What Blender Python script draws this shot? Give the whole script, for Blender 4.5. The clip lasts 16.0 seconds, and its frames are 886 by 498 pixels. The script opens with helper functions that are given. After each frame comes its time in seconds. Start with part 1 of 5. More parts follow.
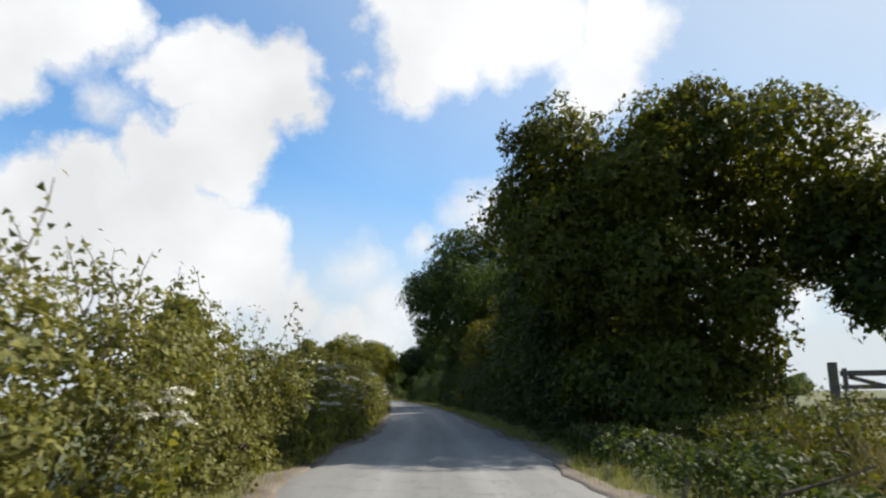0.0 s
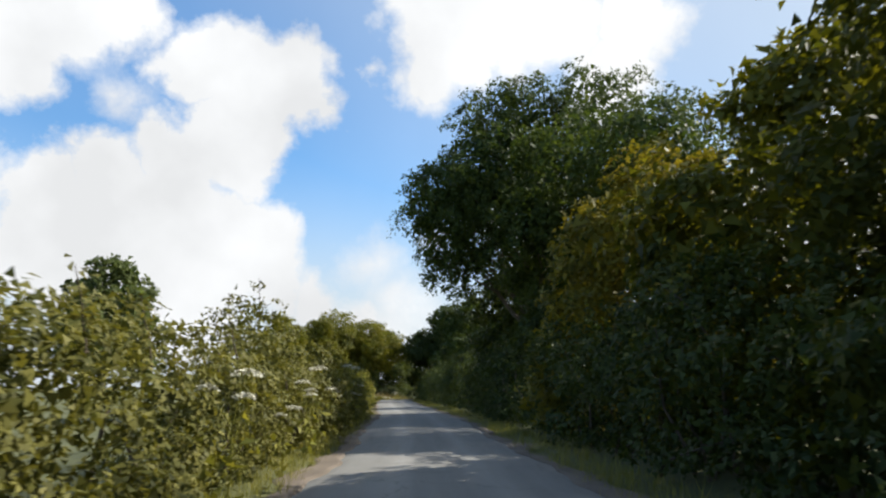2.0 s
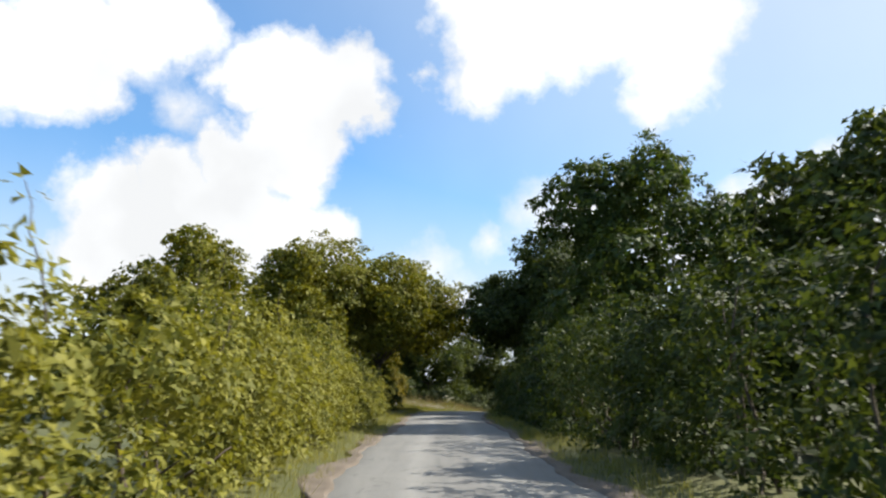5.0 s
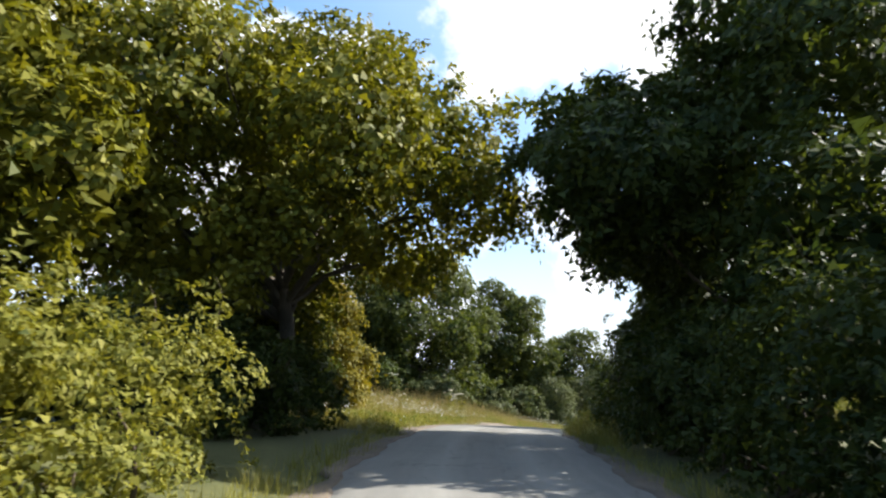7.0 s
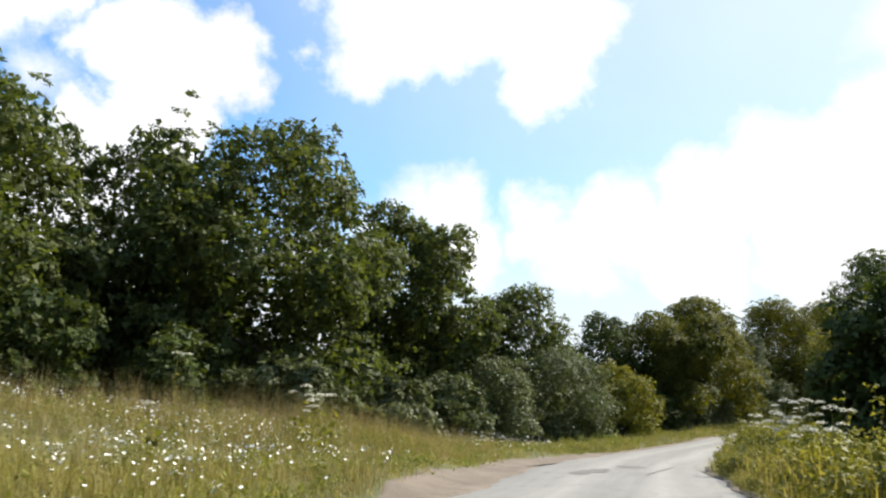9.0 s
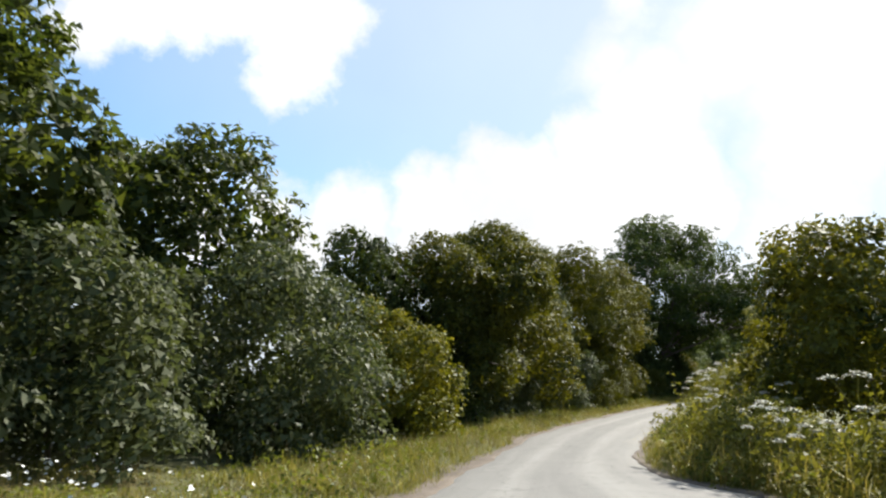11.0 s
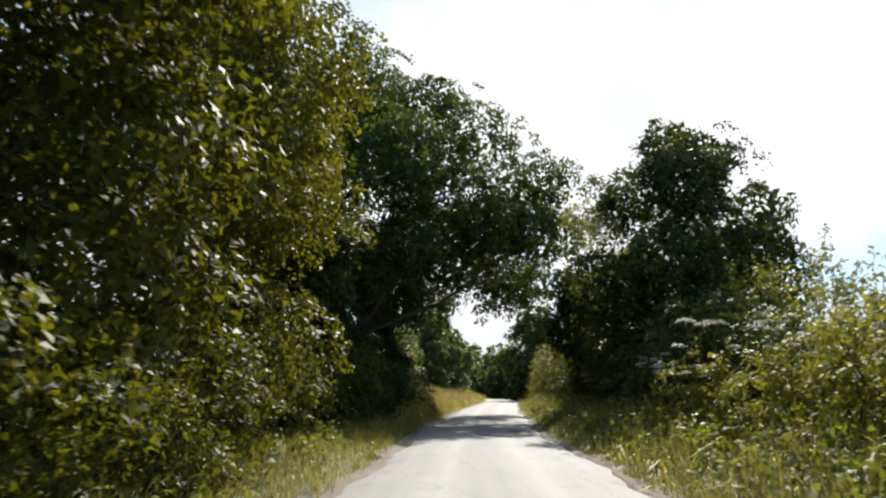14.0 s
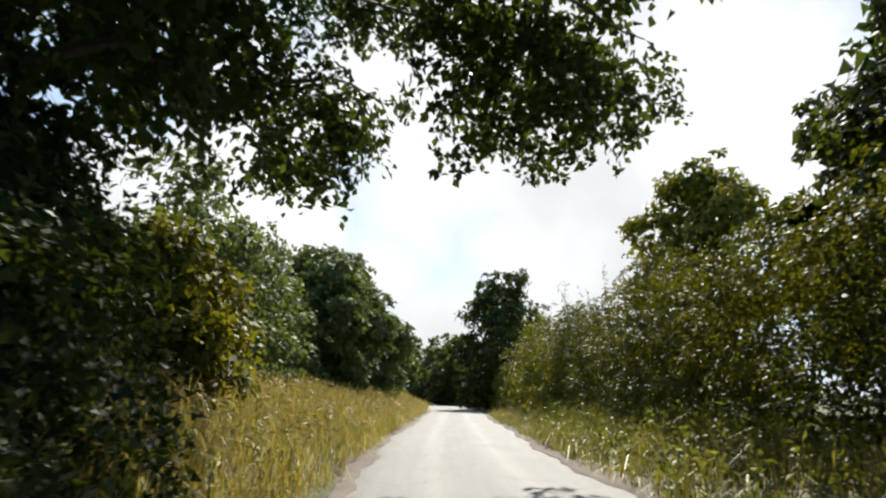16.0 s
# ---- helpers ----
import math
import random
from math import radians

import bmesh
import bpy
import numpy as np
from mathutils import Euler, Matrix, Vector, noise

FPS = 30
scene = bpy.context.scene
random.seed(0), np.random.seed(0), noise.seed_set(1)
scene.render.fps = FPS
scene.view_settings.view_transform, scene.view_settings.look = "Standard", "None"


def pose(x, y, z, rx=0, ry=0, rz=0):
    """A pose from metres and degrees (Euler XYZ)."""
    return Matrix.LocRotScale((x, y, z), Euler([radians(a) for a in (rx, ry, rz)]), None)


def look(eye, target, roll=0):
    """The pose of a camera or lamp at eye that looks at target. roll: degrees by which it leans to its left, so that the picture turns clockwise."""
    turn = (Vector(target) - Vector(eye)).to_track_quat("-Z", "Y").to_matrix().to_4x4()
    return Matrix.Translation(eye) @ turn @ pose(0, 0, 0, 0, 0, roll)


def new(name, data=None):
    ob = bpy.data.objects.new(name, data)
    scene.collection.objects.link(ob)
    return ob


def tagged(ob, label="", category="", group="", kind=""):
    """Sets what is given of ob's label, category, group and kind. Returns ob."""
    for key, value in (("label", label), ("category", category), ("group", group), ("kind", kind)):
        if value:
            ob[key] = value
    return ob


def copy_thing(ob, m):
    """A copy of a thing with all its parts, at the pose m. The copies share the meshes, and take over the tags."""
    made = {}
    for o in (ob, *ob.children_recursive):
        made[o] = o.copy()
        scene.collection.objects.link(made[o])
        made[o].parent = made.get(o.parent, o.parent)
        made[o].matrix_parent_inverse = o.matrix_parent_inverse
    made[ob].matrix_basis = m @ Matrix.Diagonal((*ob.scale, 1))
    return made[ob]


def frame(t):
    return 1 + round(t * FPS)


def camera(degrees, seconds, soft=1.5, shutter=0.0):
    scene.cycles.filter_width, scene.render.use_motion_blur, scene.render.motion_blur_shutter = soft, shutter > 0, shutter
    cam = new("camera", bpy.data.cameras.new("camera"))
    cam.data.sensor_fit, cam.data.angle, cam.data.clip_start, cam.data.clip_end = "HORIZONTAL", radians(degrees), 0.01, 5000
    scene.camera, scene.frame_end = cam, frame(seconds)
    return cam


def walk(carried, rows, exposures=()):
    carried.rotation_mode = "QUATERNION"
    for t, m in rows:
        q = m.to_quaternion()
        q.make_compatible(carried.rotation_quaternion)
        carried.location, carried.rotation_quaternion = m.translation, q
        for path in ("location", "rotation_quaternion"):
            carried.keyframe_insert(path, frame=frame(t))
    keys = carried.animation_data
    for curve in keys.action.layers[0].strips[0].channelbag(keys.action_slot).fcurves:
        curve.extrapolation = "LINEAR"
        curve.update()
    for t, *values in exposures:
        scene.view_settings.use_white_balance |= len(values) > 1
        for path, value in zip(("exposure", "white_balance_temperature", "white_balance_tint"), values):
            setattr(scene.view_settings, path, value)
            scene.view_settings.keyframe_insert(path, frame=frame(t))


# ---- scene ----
cam = camera(64.2, 16.0, soft=2.25, shutter=0.08)
PATH = [
    (0.00, (1.764, 3.866, 1.165), (1.668, 13.663, 3.167), -0.56),
    (0.50, (1.523, 11.188, 1.168), (1.391, 20.977, 3.208), -1.52),
    (1.00, (1.179, 18.636, 1.184), (0.991, 28.422, 3.235), -0.88),
    (1.50, (0.785, 26.052, 1.228), (0.554, 35.848, 3.224), 0.19),
    (2.00, (0.389, 33.832, 1.201), (0.116, 43.634, 3.162), 0.14),
    (2.50, (0.014, 41.302, 1.205), (-0.320, 51.110, 3.127), 0.10),
    (3.00, (-0.479, 49.082, 1.211), (-0.885, 58.885, 3.144), -0.09),
    (3.50, (-1.136, 56.440, 1.237), (-1.636, 66.234, 3.195), -0.08),
    (3.70, (-1.420, 59.330, 1.206), (-1.970, 69.109, 3.221), 0.23),
    (4.20, (-2.207, 67.156, 1.205), (-2.914, 76.926, 3.216), 0.26),
    (4.70, (-3.162, 75.599, 1.202), (-4.076, 85.353, 3.207), 0.32),
    (5.20, (-4.188, 84.066, 1.199), (-5.278, 93.804, 3.197), 0.38),
    (5.80, (-5.379, 93.424, 1.197), (-6.525, 103.156, 3.192), 0.41),
    (6.00, (-5.739, 96.342, 1.180), (-6.902, 106.067, 3.196), 1.11),
    (6.50, (-6.684, 103.466, 1.201), (-7.748, 113.217, 3.144), 1.47),
    (7.00, (-7.370, 109.896, 1.201), (-8.348, 119.666, 3.095), 1.75),
    (7.50, (-7.866, 116.106, 1.202), (-8.756, 125.896, 3.039), 1.27),
    (8.00, (-8.547, 122.110, 1.207), (-9.265, 131.897, 3.128), 0.60),
    (8.50, (-8.937, 128.142, 1.255), (-9.155, 137.940, 3.240), 0.67),
    (9.00, (-8.734, 133.737, 1.117), (-8.049, 143.548, 2.925), 0.21),
    (9.50, (-7.943, 139.407, 0.813), (-6.340, 149.122, 2.561), 0.66),
    (10.00, (-6.750, 144.167, 0.506), (-4.280, 153.711, 2.184), 0.59),
    (10.20, (-6.030, 146.229, 0.367), (-3.165, 155.668, 2.014), 0.32),
    (10.70, (-4.611, 151.112, 0.042), (-0.867, 160.228, 1.735), 0.27),
    (11.20, (-2.843, 156.002, -0.306), (1.744, 164.705, 1.489), 0.14),
    (11.70, (-0.353, 160.886, -0.618), (5.003, 169.114, 1.285), 0.01),
    (12.30, (4.108, 166.717, -0.909), (10.260, 174.352, 1.057), -0.07),
    (12.50, (5.814, 168.714, -0.961), (12.234, 176.131, 0.977), 0.32),
    (13.00, (10.480, 173.489, -0.974), (17.438, 180.414, 0.935), -0.13),
    (13.50, (16.015, 178.398, -0.984), (23.379, 184.876, 0.966), 0.53),
    (14.00, (21.760, 183.416, -1.007), (29.455, 189.492, 0.962), -0.14),
    (14.50, (26.929, 187.715, -1.007), (34.835, 193.525, 0.929), -0.09),
    (15.00, (32.254, 191.865, -1.004), (40.328, 197.427, 0.966), 0.23),
    (15.50, (37.781, 195.744, -0.974), (45.948, 201.168, 0.994), -0.40),
    (16.00, (43.511, 199.457, -1.035), (51.705, 204.821, 0.985), 0.11),
]
walk(cam, [(t, look(eye, target, roll)) for t, eye, target, roll in PATH],
     exposures=[(0.0, 0.70), (2.5, 0.76), (3.5, 0.9), (6.0, 0.90), (6.5, 1.05), (7.0, 1.35), (7.5, 1.40), (8.0, 1.35), (8.5, 1.12), (9.0, 1.08), (9.5, 1.06), (10.0, 0.98), (12.5, 0.91), (13.0, 0.90), (13.5, 0.93), (14.0, 1.0), (14.5, 1.32), (15.0, 1.40), (15.5, 0.90), (16.0, 0.84)])

# ---- sky, clouds and sun ----
SUN_AZ, SUN_EL = 68.0, 41.0          # degrees clockwise from +y, and above the horizon
# each cloud is a bank of puffs: azimuth, elevation, radius in degrees
CLOUD_A = [(-34.9, 24.8, 3.9), (-30.2, 27.0, 4.1), (-33.8, 22.0, 2.5), (-26.8, 27.5, 2.1), (-38.1, 22.5, 4.6)]
WISP = [(-29.3, 23.9, 1.5), (-27.0, 20.9, 1.7)]
CLOUD_B = [(-19.8, 25.0, 3.2), (-14.7, 24.3, 3.7), (-22.9, 24.4, 2.8), (-13.0, 22.3, 2.1), (-18.6, 20.3, 4.4), (-22.8, 17.5, 3.7), (-18.8, 16.8, 2.8), (-27.8, 15.0, 3.2), (-32.6, 13.9, 3.2), (-23.6, 12.0, 5.0), (-17.3, 12.0, 3.7), (-30.4, 10.2, 5.0), (-15.8, 9.0, 3.2), (-12.2, 6.9, 2.5), (-8.5, 4.9, 2.3), (-22.1, 7.8, 5.5)]
CLOUD_C = [(-1.1, 28.1, 4.6), (-3.1, 24.7, 2.8), (3.9, 28.8, 4.4), (8.4, 29.0, 3.7), (12.4, 24.4, 4.1), (15.1, 28.7, 3.7), (-4.6, 31.0, 2.8), (0.4, 26.4, 3.2), (-7.2, 25.4, 0.7)]
CLOUD_D = [(2.1, 14.1, 2.3), (-2.1, 12.7, 0.9), (-7.2, 10.2, 2.1), (-4.9, 7.0, 2.3), (-6.3, 4.8, 2.3)]
CLOUD_E = [(-1.5, 26.7, 3.0), (4.9, 13.9, 3.0), (12.0, 12.4, 2.8), (18.5, 12.4, 3.9), (25.2, 13.0, 4.1), (30.8, 14.4, 4.6), (38.0, 16.9, 4.1), (41.7, 21.7, 3.2), (23.8, 9.1, 4.1), (34.1, 10.3, 6.0), (42.0, 13.2, 6.9), (6.4, 10.1, 2.8), (14.8, 9.2, 3.2)]
CLOUD_F = [(41.1, 27.5, 1.3), (39.9, 24.3, 2.5), (44.0, 20.7, 4.4), (49.4, 24.9, 5.0), (58.2, 23.0, 9.2), (68.5, 20.7, 10.5), (54.6, 14.6, 5.0), (63.8, 11.3, 5.5), (71.3, 10.7, 7.3), (77.4, 20.1, 11.5), (57.0, 4.0, 6.5), (48.0, 6.0, 4.5), (65.0, 4.5, 6.5), (52.0, 9.5, 4.5) ]
CLOUDS = [(CLOUD_A, 0.020), (WISP, 0.040), (CLOUD_B, 0.018), (CLOUD_C, 0.020), (CLOUD_D, 0.040), (CLOUD_E, 0.025), (CLOUD_F, 0.05)]


def way(az, el):
    a, e = radians(az), radians(el)
    return (math.sin(a) * math.cos(e), math.cos(a) * math.cos(e), math.sin(e))


def build_sky():
    w = bpy.data.worlds.new("sky")
    scene.world = w
    w.use_nodes = True
    nt = w.node_tree
    nt.nodes.clear()
    N, L = nt.nodes.new, nt.links.new
    out, bg = N("ShaderNodeOutputWorld"), N("ShaderNodeBackground")
    bg.inputs["Strength"].default_value = SKY_STRENGTH
    sky = N("ShaderNodeTexSky")
    sky.sky_type, sky.sun_disc = "NISHITA", False
    sky.sun_elevation, sky.sun_rotation = radians(SUN_EL), radians(SUN_AZ)
    sky.air_density, sky.dust_density, sky.ozone_density = 1.0, 0.6, 1.4
    co = N("ShaderNodeTexCoord")
    n1 = N("ShaderNodeTexNoise")
    n1.inputs["Scale"].default_value, n1.inputs["Detail"].default_value, n1.inputs["Roughness"].default_value = 11.0, 8.0, 0.62
    L(co.outputs["Generated"], n1.inputs["Vector"])
    sub = N("ShaderNodeVectorMath")
    sub.operation = "SUBTRACT"
    sub.inputs[1].default_value = (0.5, 0.5, 0.5)
    L(n1.outputs["Color"], sub.inputs[0])
    mad = N("ShaderNodeVectorMath")
    mad.operation = "MULTIPLY_ADD"
    mad.inputs[1].default_value = (0.13, 0.13, 0.13)
    L(sub.outputs[0], mad.inputs[0])
    L(co.outputs["Generated"], mad.inputs[2])
    last = None
    for puffs, soft_edge in CLOUDS:
        for az, el, r in puffs:
            dist = N("ShaderNodeVectorMath")
            dist.operation = "DISTANCE"
            dist.inputs[1].default_value = way(az, el)
            L(mad.outputs[0], dist.inputs[0])
            mr = N("ShaderNodeMapRange")
            rr = radians(r) * 1.04
            mr.inputs["From Min"].default_value, mr.inputs["From Max"].default_value = rr + soft_edge * 0.6, max(0.0, rr - soft_edge)
            L(dist.outputs["Value"], mr.inputs["Value"])
            if last is None:
                last = mr.outputs[0]
            else:
                mx = N("ShaderNodeMath")
                mx.operation = "SMOOTH_MAX"
                mx.inputs[2].default_value = 0.15
                L(last, mx.inputs[0])
                L(mr.outputs[0], mx.inputs[1])
                last = mx.outputs[0]
    n2 = N("ShaderNodeTexNoise")
    n2.inputs["Scale"].default_value, n2.inputs["Detail"].default_value = 5.0, 5.0
    L(co.outputs["Generated"], n2.inputs["Vector"])
    shade = N("ShaderNodeMapRange")
    shade.inputs["From Min"].default_value, shade.inputs["From Max"].default_value = 0.35, 0.65
    shade.inputs["To Min"].default_value, shade.inputs["To Max"].default_value = CLOUD * 0.86, CLOUD * 1.08
    L(n2.outputs["Fac"], shade.inputs["Value"])
    tint = N("ShaderNodeVectorMath")
    tint.operation = "SCALE"
    tint.inputs[0].default_value = (0.97, 0.985, 1.0)
    L(shade.outputs[0], tint.inputs["Scale"])
    # summer haze: paler and more milky towards the sun and the horizon
    soft = N("ShaderNodeMix")
    soft.data_type = "RGBA"
    soft.inputs["B"].default_value = (HAZE * 0.9, HAZE * 0.97, HAZE * 1.02, 1)
    toward = N("ShaderNodeVectorMath")
    toward.operation = "DOT_PRODUCT"
    toward.inputs[1].default_value = way(SUN_AZ, SUN_EL)
    L(co.outputs["Generated"], toward.inputs[0])
    tm = N("ShaderNodeMapRange")
    tm.inputs["From Min"].default_value, tm.inputs["From Max"].default_value = 0.30, 1.0
    tm.inputs["To Min"].default_value, tm.inputs["To Max"].default_value = 0.0, 0.95
    L(toward.outputs["Value"], tm.inputs["Value"])
    sep = N("ShaderNodeSeparateXYZ")
    L(co.outputs["Generated"], sep.inputs[0])
    low = N("ShaderNodeMapRange")
    low.interpolation_type = "SMOOTHSTEP"
    low.inputs["From Min"].default_value, low.inputs["From Max"].default_value = 0.34, 0.04
    low.inputs["To Min"].default_value, low.inputs["To Max"].default_value = 0.0, 0.97
    L(sep.outputs["Z"], low.inputs["Value"])
    both = N("ShaderNodeMath")
    both.operation = "MAXIMUM"
    L(low.outputs[0], both.inputs[0])
    L(tm.outputs[0], both.inputs[1])
    L(both.outputs[0], soft.inputs["Factor"])
    blue = N("ShaderNodeVectorMath")
    blue.operation = "MULTIPLY"
    blue.inputs[1].default_value = SKY_TINT
    L(sky.outputs[0], blue.inputs[0])
    L(blue.outputs[0], soft.inputs["A"])
    mix = N("ShaderNodeMix")
    mix.data_type = "RGBA"
    L(last, mix.inputs["Factor"])
    L(soft.outputs["Result"], mix.inputs["A"])
    L(tint.outputs[0], mix.inputs["B"])
    L(mix.outputs["Result"], bg.inputs["Color"])
    L(bg.outputs[0], out.inputs[0])


SKY_STRENGTH, CLOUD, HAZE, SKY_TINT = 0.072, 8.2, 6.6, (0.56, 1.28, 1.72)
build_sky()
sun = bpy.data.lights.new("sun", "SUN")
sun.energy, sun.angle, sun.color = 5.0, radians(0.53), (1.0, 0.95, 0.86)
sun_ob = new("sun", sun)
sun_ob.matrix_world = look(Vector(way(SUN_AZ, SUN_EL)) * 100, (0, 0, 0))

# ---- materials ----


def mat_base(name):
    m = bpy.data.materials.new(name)
    m.use_nodes = True
    nt = m.node_tree
    return m, nt, nt.nodes["Principled BSDF"], nt.nodes["Material Output"]


def ramp(nt, fac, stops):
    r = nt.nodes.new("ShaderNodeValToRGB")
    els = r.color_ramp.elements
    while len(els) < len(stops):
        els.new(0.5)
    for e, (p, c) in zip(els, stops):
        e.position, e.color = p, (*c, 1)
    nt.links.new(fac, r.inputs[0])
    return r.outputs[0]


def noise_node(nt, scale, detail=4.0, rough=0.55, vec=None):
    n = nt.nodes.new("ShaderNodeTexNoise")
    n.inputs["Scale"].default_value, n.inputs["Detail"].default_value, n.inputs["Roughness"].default_value = scale, detail, rough
    if vec is None:
        g = nt.nodes.new("ShaderNodeNewGeometry")
        vec = g.outputs["Position"]
    nt.links.new(vec, n.inputs["Vector"])
    return n.outputs["Fac"]


def mixc(nt, fac, a, b, mode="MIX"):
    m = nt.nodes.new("ShaderNodeMix")
    m.data_type, m.blend_type = "RGBA", mode
    for sock, v in (("Factor", fac), ("A", a), ("B", b)):
        if hasattr(v, "is_output"):
            nt.links.new(v, m.inputs[sock])
        elif sock == "Factor":
            m.inputs[sock].default_value = v
        else:
            m.inputs[sock].default_value = (*v, 1)
    return m.outputs["Result"]


def foliage(name, dark, mid, light, through_tint, gloss=0.55, share=0.32, patch=0.5):
    """Leaves: each leaf has its own tone, whole sprays drift between two greens, and light passes through the blade."""
    m, nt, p, out = mat_base(name)
    g = nt.nodes.new("ShaderNodeNewGeometry")
    c = ramp(nt, g.outputs["Random Per Island"], [(0.0, dark), (0.45, mid), (0.9, light), (1.0, [v * 1.25 for v in light])])
    n = noise_node(nt, patch, 3.0)
    c2 = mixc(nt, ramp(nt, n, [(0.35, (0.0, 0.0, 0.0)), (0.68, (0.8, 0.8, 0.8))]), c, light)
    nt.links.new(c2, p.inputs["Base Color"])
    p.inputs["Roughness"].default_value = gloss
    p.inputs["Specular IOR Level"].default_value = 0.16
    t = nt.nodes.new("ShaderNodeBsdfTranslucent")
    nt.links.new(mixc(nt, 1.0, c2, through_tint, "MULTIPLY"), t.inputs["Color"])
    mx = nt.nodes.new("ShaderNodeMixShader")
    mx.inputs[0].default_value = share
    nt.links.new(p.outputs[0], mx.inputs[1])
    nt.links.new(t.outputs[0], mx.inputs[2])
    nt.links.new(mx.outputs[0], out.inputs["Surface"])
    return m


LEAF = {
    "oak": foliage("oak_leaves", (0.012, 0.024, 0.007), (0.026, 0.046, 0.011), (0.062, 0.084, 0.020), (2.4, 2.3, 1.0), 0.58, 0.24),
    # leaf colour lowered to hold the deep shade under and between trees
    "dark": foliage("shade_darkened_leaves", (0.010, 0.020, 0.006), (0.022, 0.037, 0.009), (0.055, 0.070, 0.016), (2.4, 2.3, 0.9), 0.6, 0.22),
    "olive": foliage("olive_willow_leaves", (0.040, 0.046, 0.008), (0.100, 0.098, 0.014), (0.190, 0.160, 0.022), (1.9, 1.7, 0.7), 0.6),
    "hedge": foliage("hedge_leaves", (0.038, 0.050, 0.009), (0.105, 0.117, 0.018), (0.215, 0.205, 0.040), (1.8, 1.7, 0.8), 0.6, 0.28, 0.9),
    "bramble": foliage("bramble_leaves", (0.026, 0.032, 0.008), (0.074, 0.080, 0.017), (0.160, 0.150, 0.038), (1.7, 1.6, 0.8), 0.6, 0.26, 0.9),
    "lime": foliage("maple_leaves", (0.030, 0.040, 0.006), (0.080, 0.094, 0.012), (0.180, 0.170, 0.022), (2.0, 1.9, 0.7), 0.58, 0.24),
    "grey": foliage("blackthorn_leaves", (0.020, 0.031, 0.011), (0.046, 0.060, 0.022), (0.110, 0.120, 0.054), (1.6, 1.7, 1.0), 0.55, 0.24),
    "elm": foliage("elm_leaves", (0.014, 0.025, 0.008), (0.032, 0.048, 0.013), (0.078, 0.090, 0.024), (2.2, 2.2, 0.9), 0.58),
    # darker copy of the maple leaves, with shade put into the colour
    "shade": foliage("shade_painted_maple_leaves", (0.012, 0.019, 0.004), (0.030, 0.040, 0.007), (0.080, 0.084, 0.012), (3.0, 2.7, 0.7), 0.58, 0.24),
    # midway between the two maples, half of that shade in the colour
    "field": foliage("half_shade_maple_leaves", (0.018, 0.026, 0.005), (0.048, 0.058, 0.009), (0.125, 0.122, 0.017), (2.4, 2.2, 0.7), 0.58, 0.24),
    "sallow": foliage("sallow_leaves", (0.060, 0.070, 0.022), (0.130, 0.140, 0.048), (0.230, 0.225, 0.090), (1.8, 1.75, 0.9), 0.55, 0.34, 0.8),
    "herb": foliage("herb_leaves", (0.036, 0.050, 0.010), (0.085, 0.105, 0.020), (0.170, 0.185, 0.040), (1.8, 1.8, 0.8), 0.55, 0.28, 0.7),
    "far": foliage("far_leaves", (0.030, 0.045, 0.015), (0.060, 0.082, 0.026), (0.110, 0.128, 0.042), (1.6, 1.7, 0.9), 0.6),
}
GRASS = foliage("verge_grass", (0.075, 0.095, 0.018), (0.165, 0.180, 0.034), (0.300, 0.275, 0.080), (1.5, 1.4, 0.7), 0.5, 0.3, 0.6)
MEADOW = foliage("meadow_grass_blades", (0.058, 0.072, 0.014), (0.135, 0.148, 0.028), (0.275, 0.250, 0.070), (1.5, 1.4, 0.7), 0.5, 0.3, 0.45)
GOLD = foliage("ripe_grass", (0.095, 0.102, 0.020), (0.205, 0.188, 0.044), (0.330, 0.282, 0.092), (1.5, 1.35, 0.7), 0.5, 0.35, 0.5)
STRAW = foliage("dry_grass", (0.120, 0.095, 0.035), (0.220, 0.170, 0.070), (0.340, 0.270, 0.130), (1.3, 1.2, 0.7), 0.55, 0.25, 0.7)


def plain(name, dark, light, scale, rough=0.8, bump=0.3, fine=60.0):
    m, nt, p, out = mat_base(name)
    a = noise_node(nt, scale)
    b = noise_node(nt, fine, 3.0)
    c = mixc(nt, 0.35, ramp(nt, a, [(0.3, dark), (0.7, light)]), ramp(nt, b, [(0.35, dark), (0.65, light)]))
    nt.links.new(c, p.inputs["Base Color"])
    p.inputs["Roughness"].default_value = rough
    bp = nt.nodes.new("ShaderNodeBump")
    bp.inputs["Strength"].default_value, bp.inputs["Distance"].default_value = bump, 0.02
    nt.links.new(b, bp.inputs["Height"])
    nt.links.new(bp.outputs[0], p.inputs["Normal"])
    return m


BARK = plain("bark", (0.045, 0.036, 0.026), (0.130, 0.108, 0.080), 3.0, 0.9, 0.8, 28.0)
TWIG = plain("twigs", (0.050, 0.036, 0.024), (0.120, 0.090, 0.060), 4.0, 0.85, 0.3, 50.0)
OLD_WOOD = plain("weathered_wood", (0.075, 0.055, 0.040), (0.180, 0.140, 0.105), 2.0, 0.8, 0.5, 35.0)
WHITE = plain("white_petals", (0.62, 0.62, 0.56), (0.82, 0.82, 0.78), 6.0, 0.6, 0.0)
CREAM = plain("cream_umbels", (0.40, 0.38, 0.28), (0.66, 0.64, 0.52), 6.0, 0.7, 0.0)
SOIL = plain("soil_and_leaf_litter", (0.075, 0.058, 0.042), (0.185, 0.148, 0.112), 1.2, 0.95, 0.7, 24.0)
FIELD = plain("meadow_ground", (0.045, 0.054, 0.014), (0.105, 0.105, 0.030), 0.35, 0.95, 0.6, 9.0)


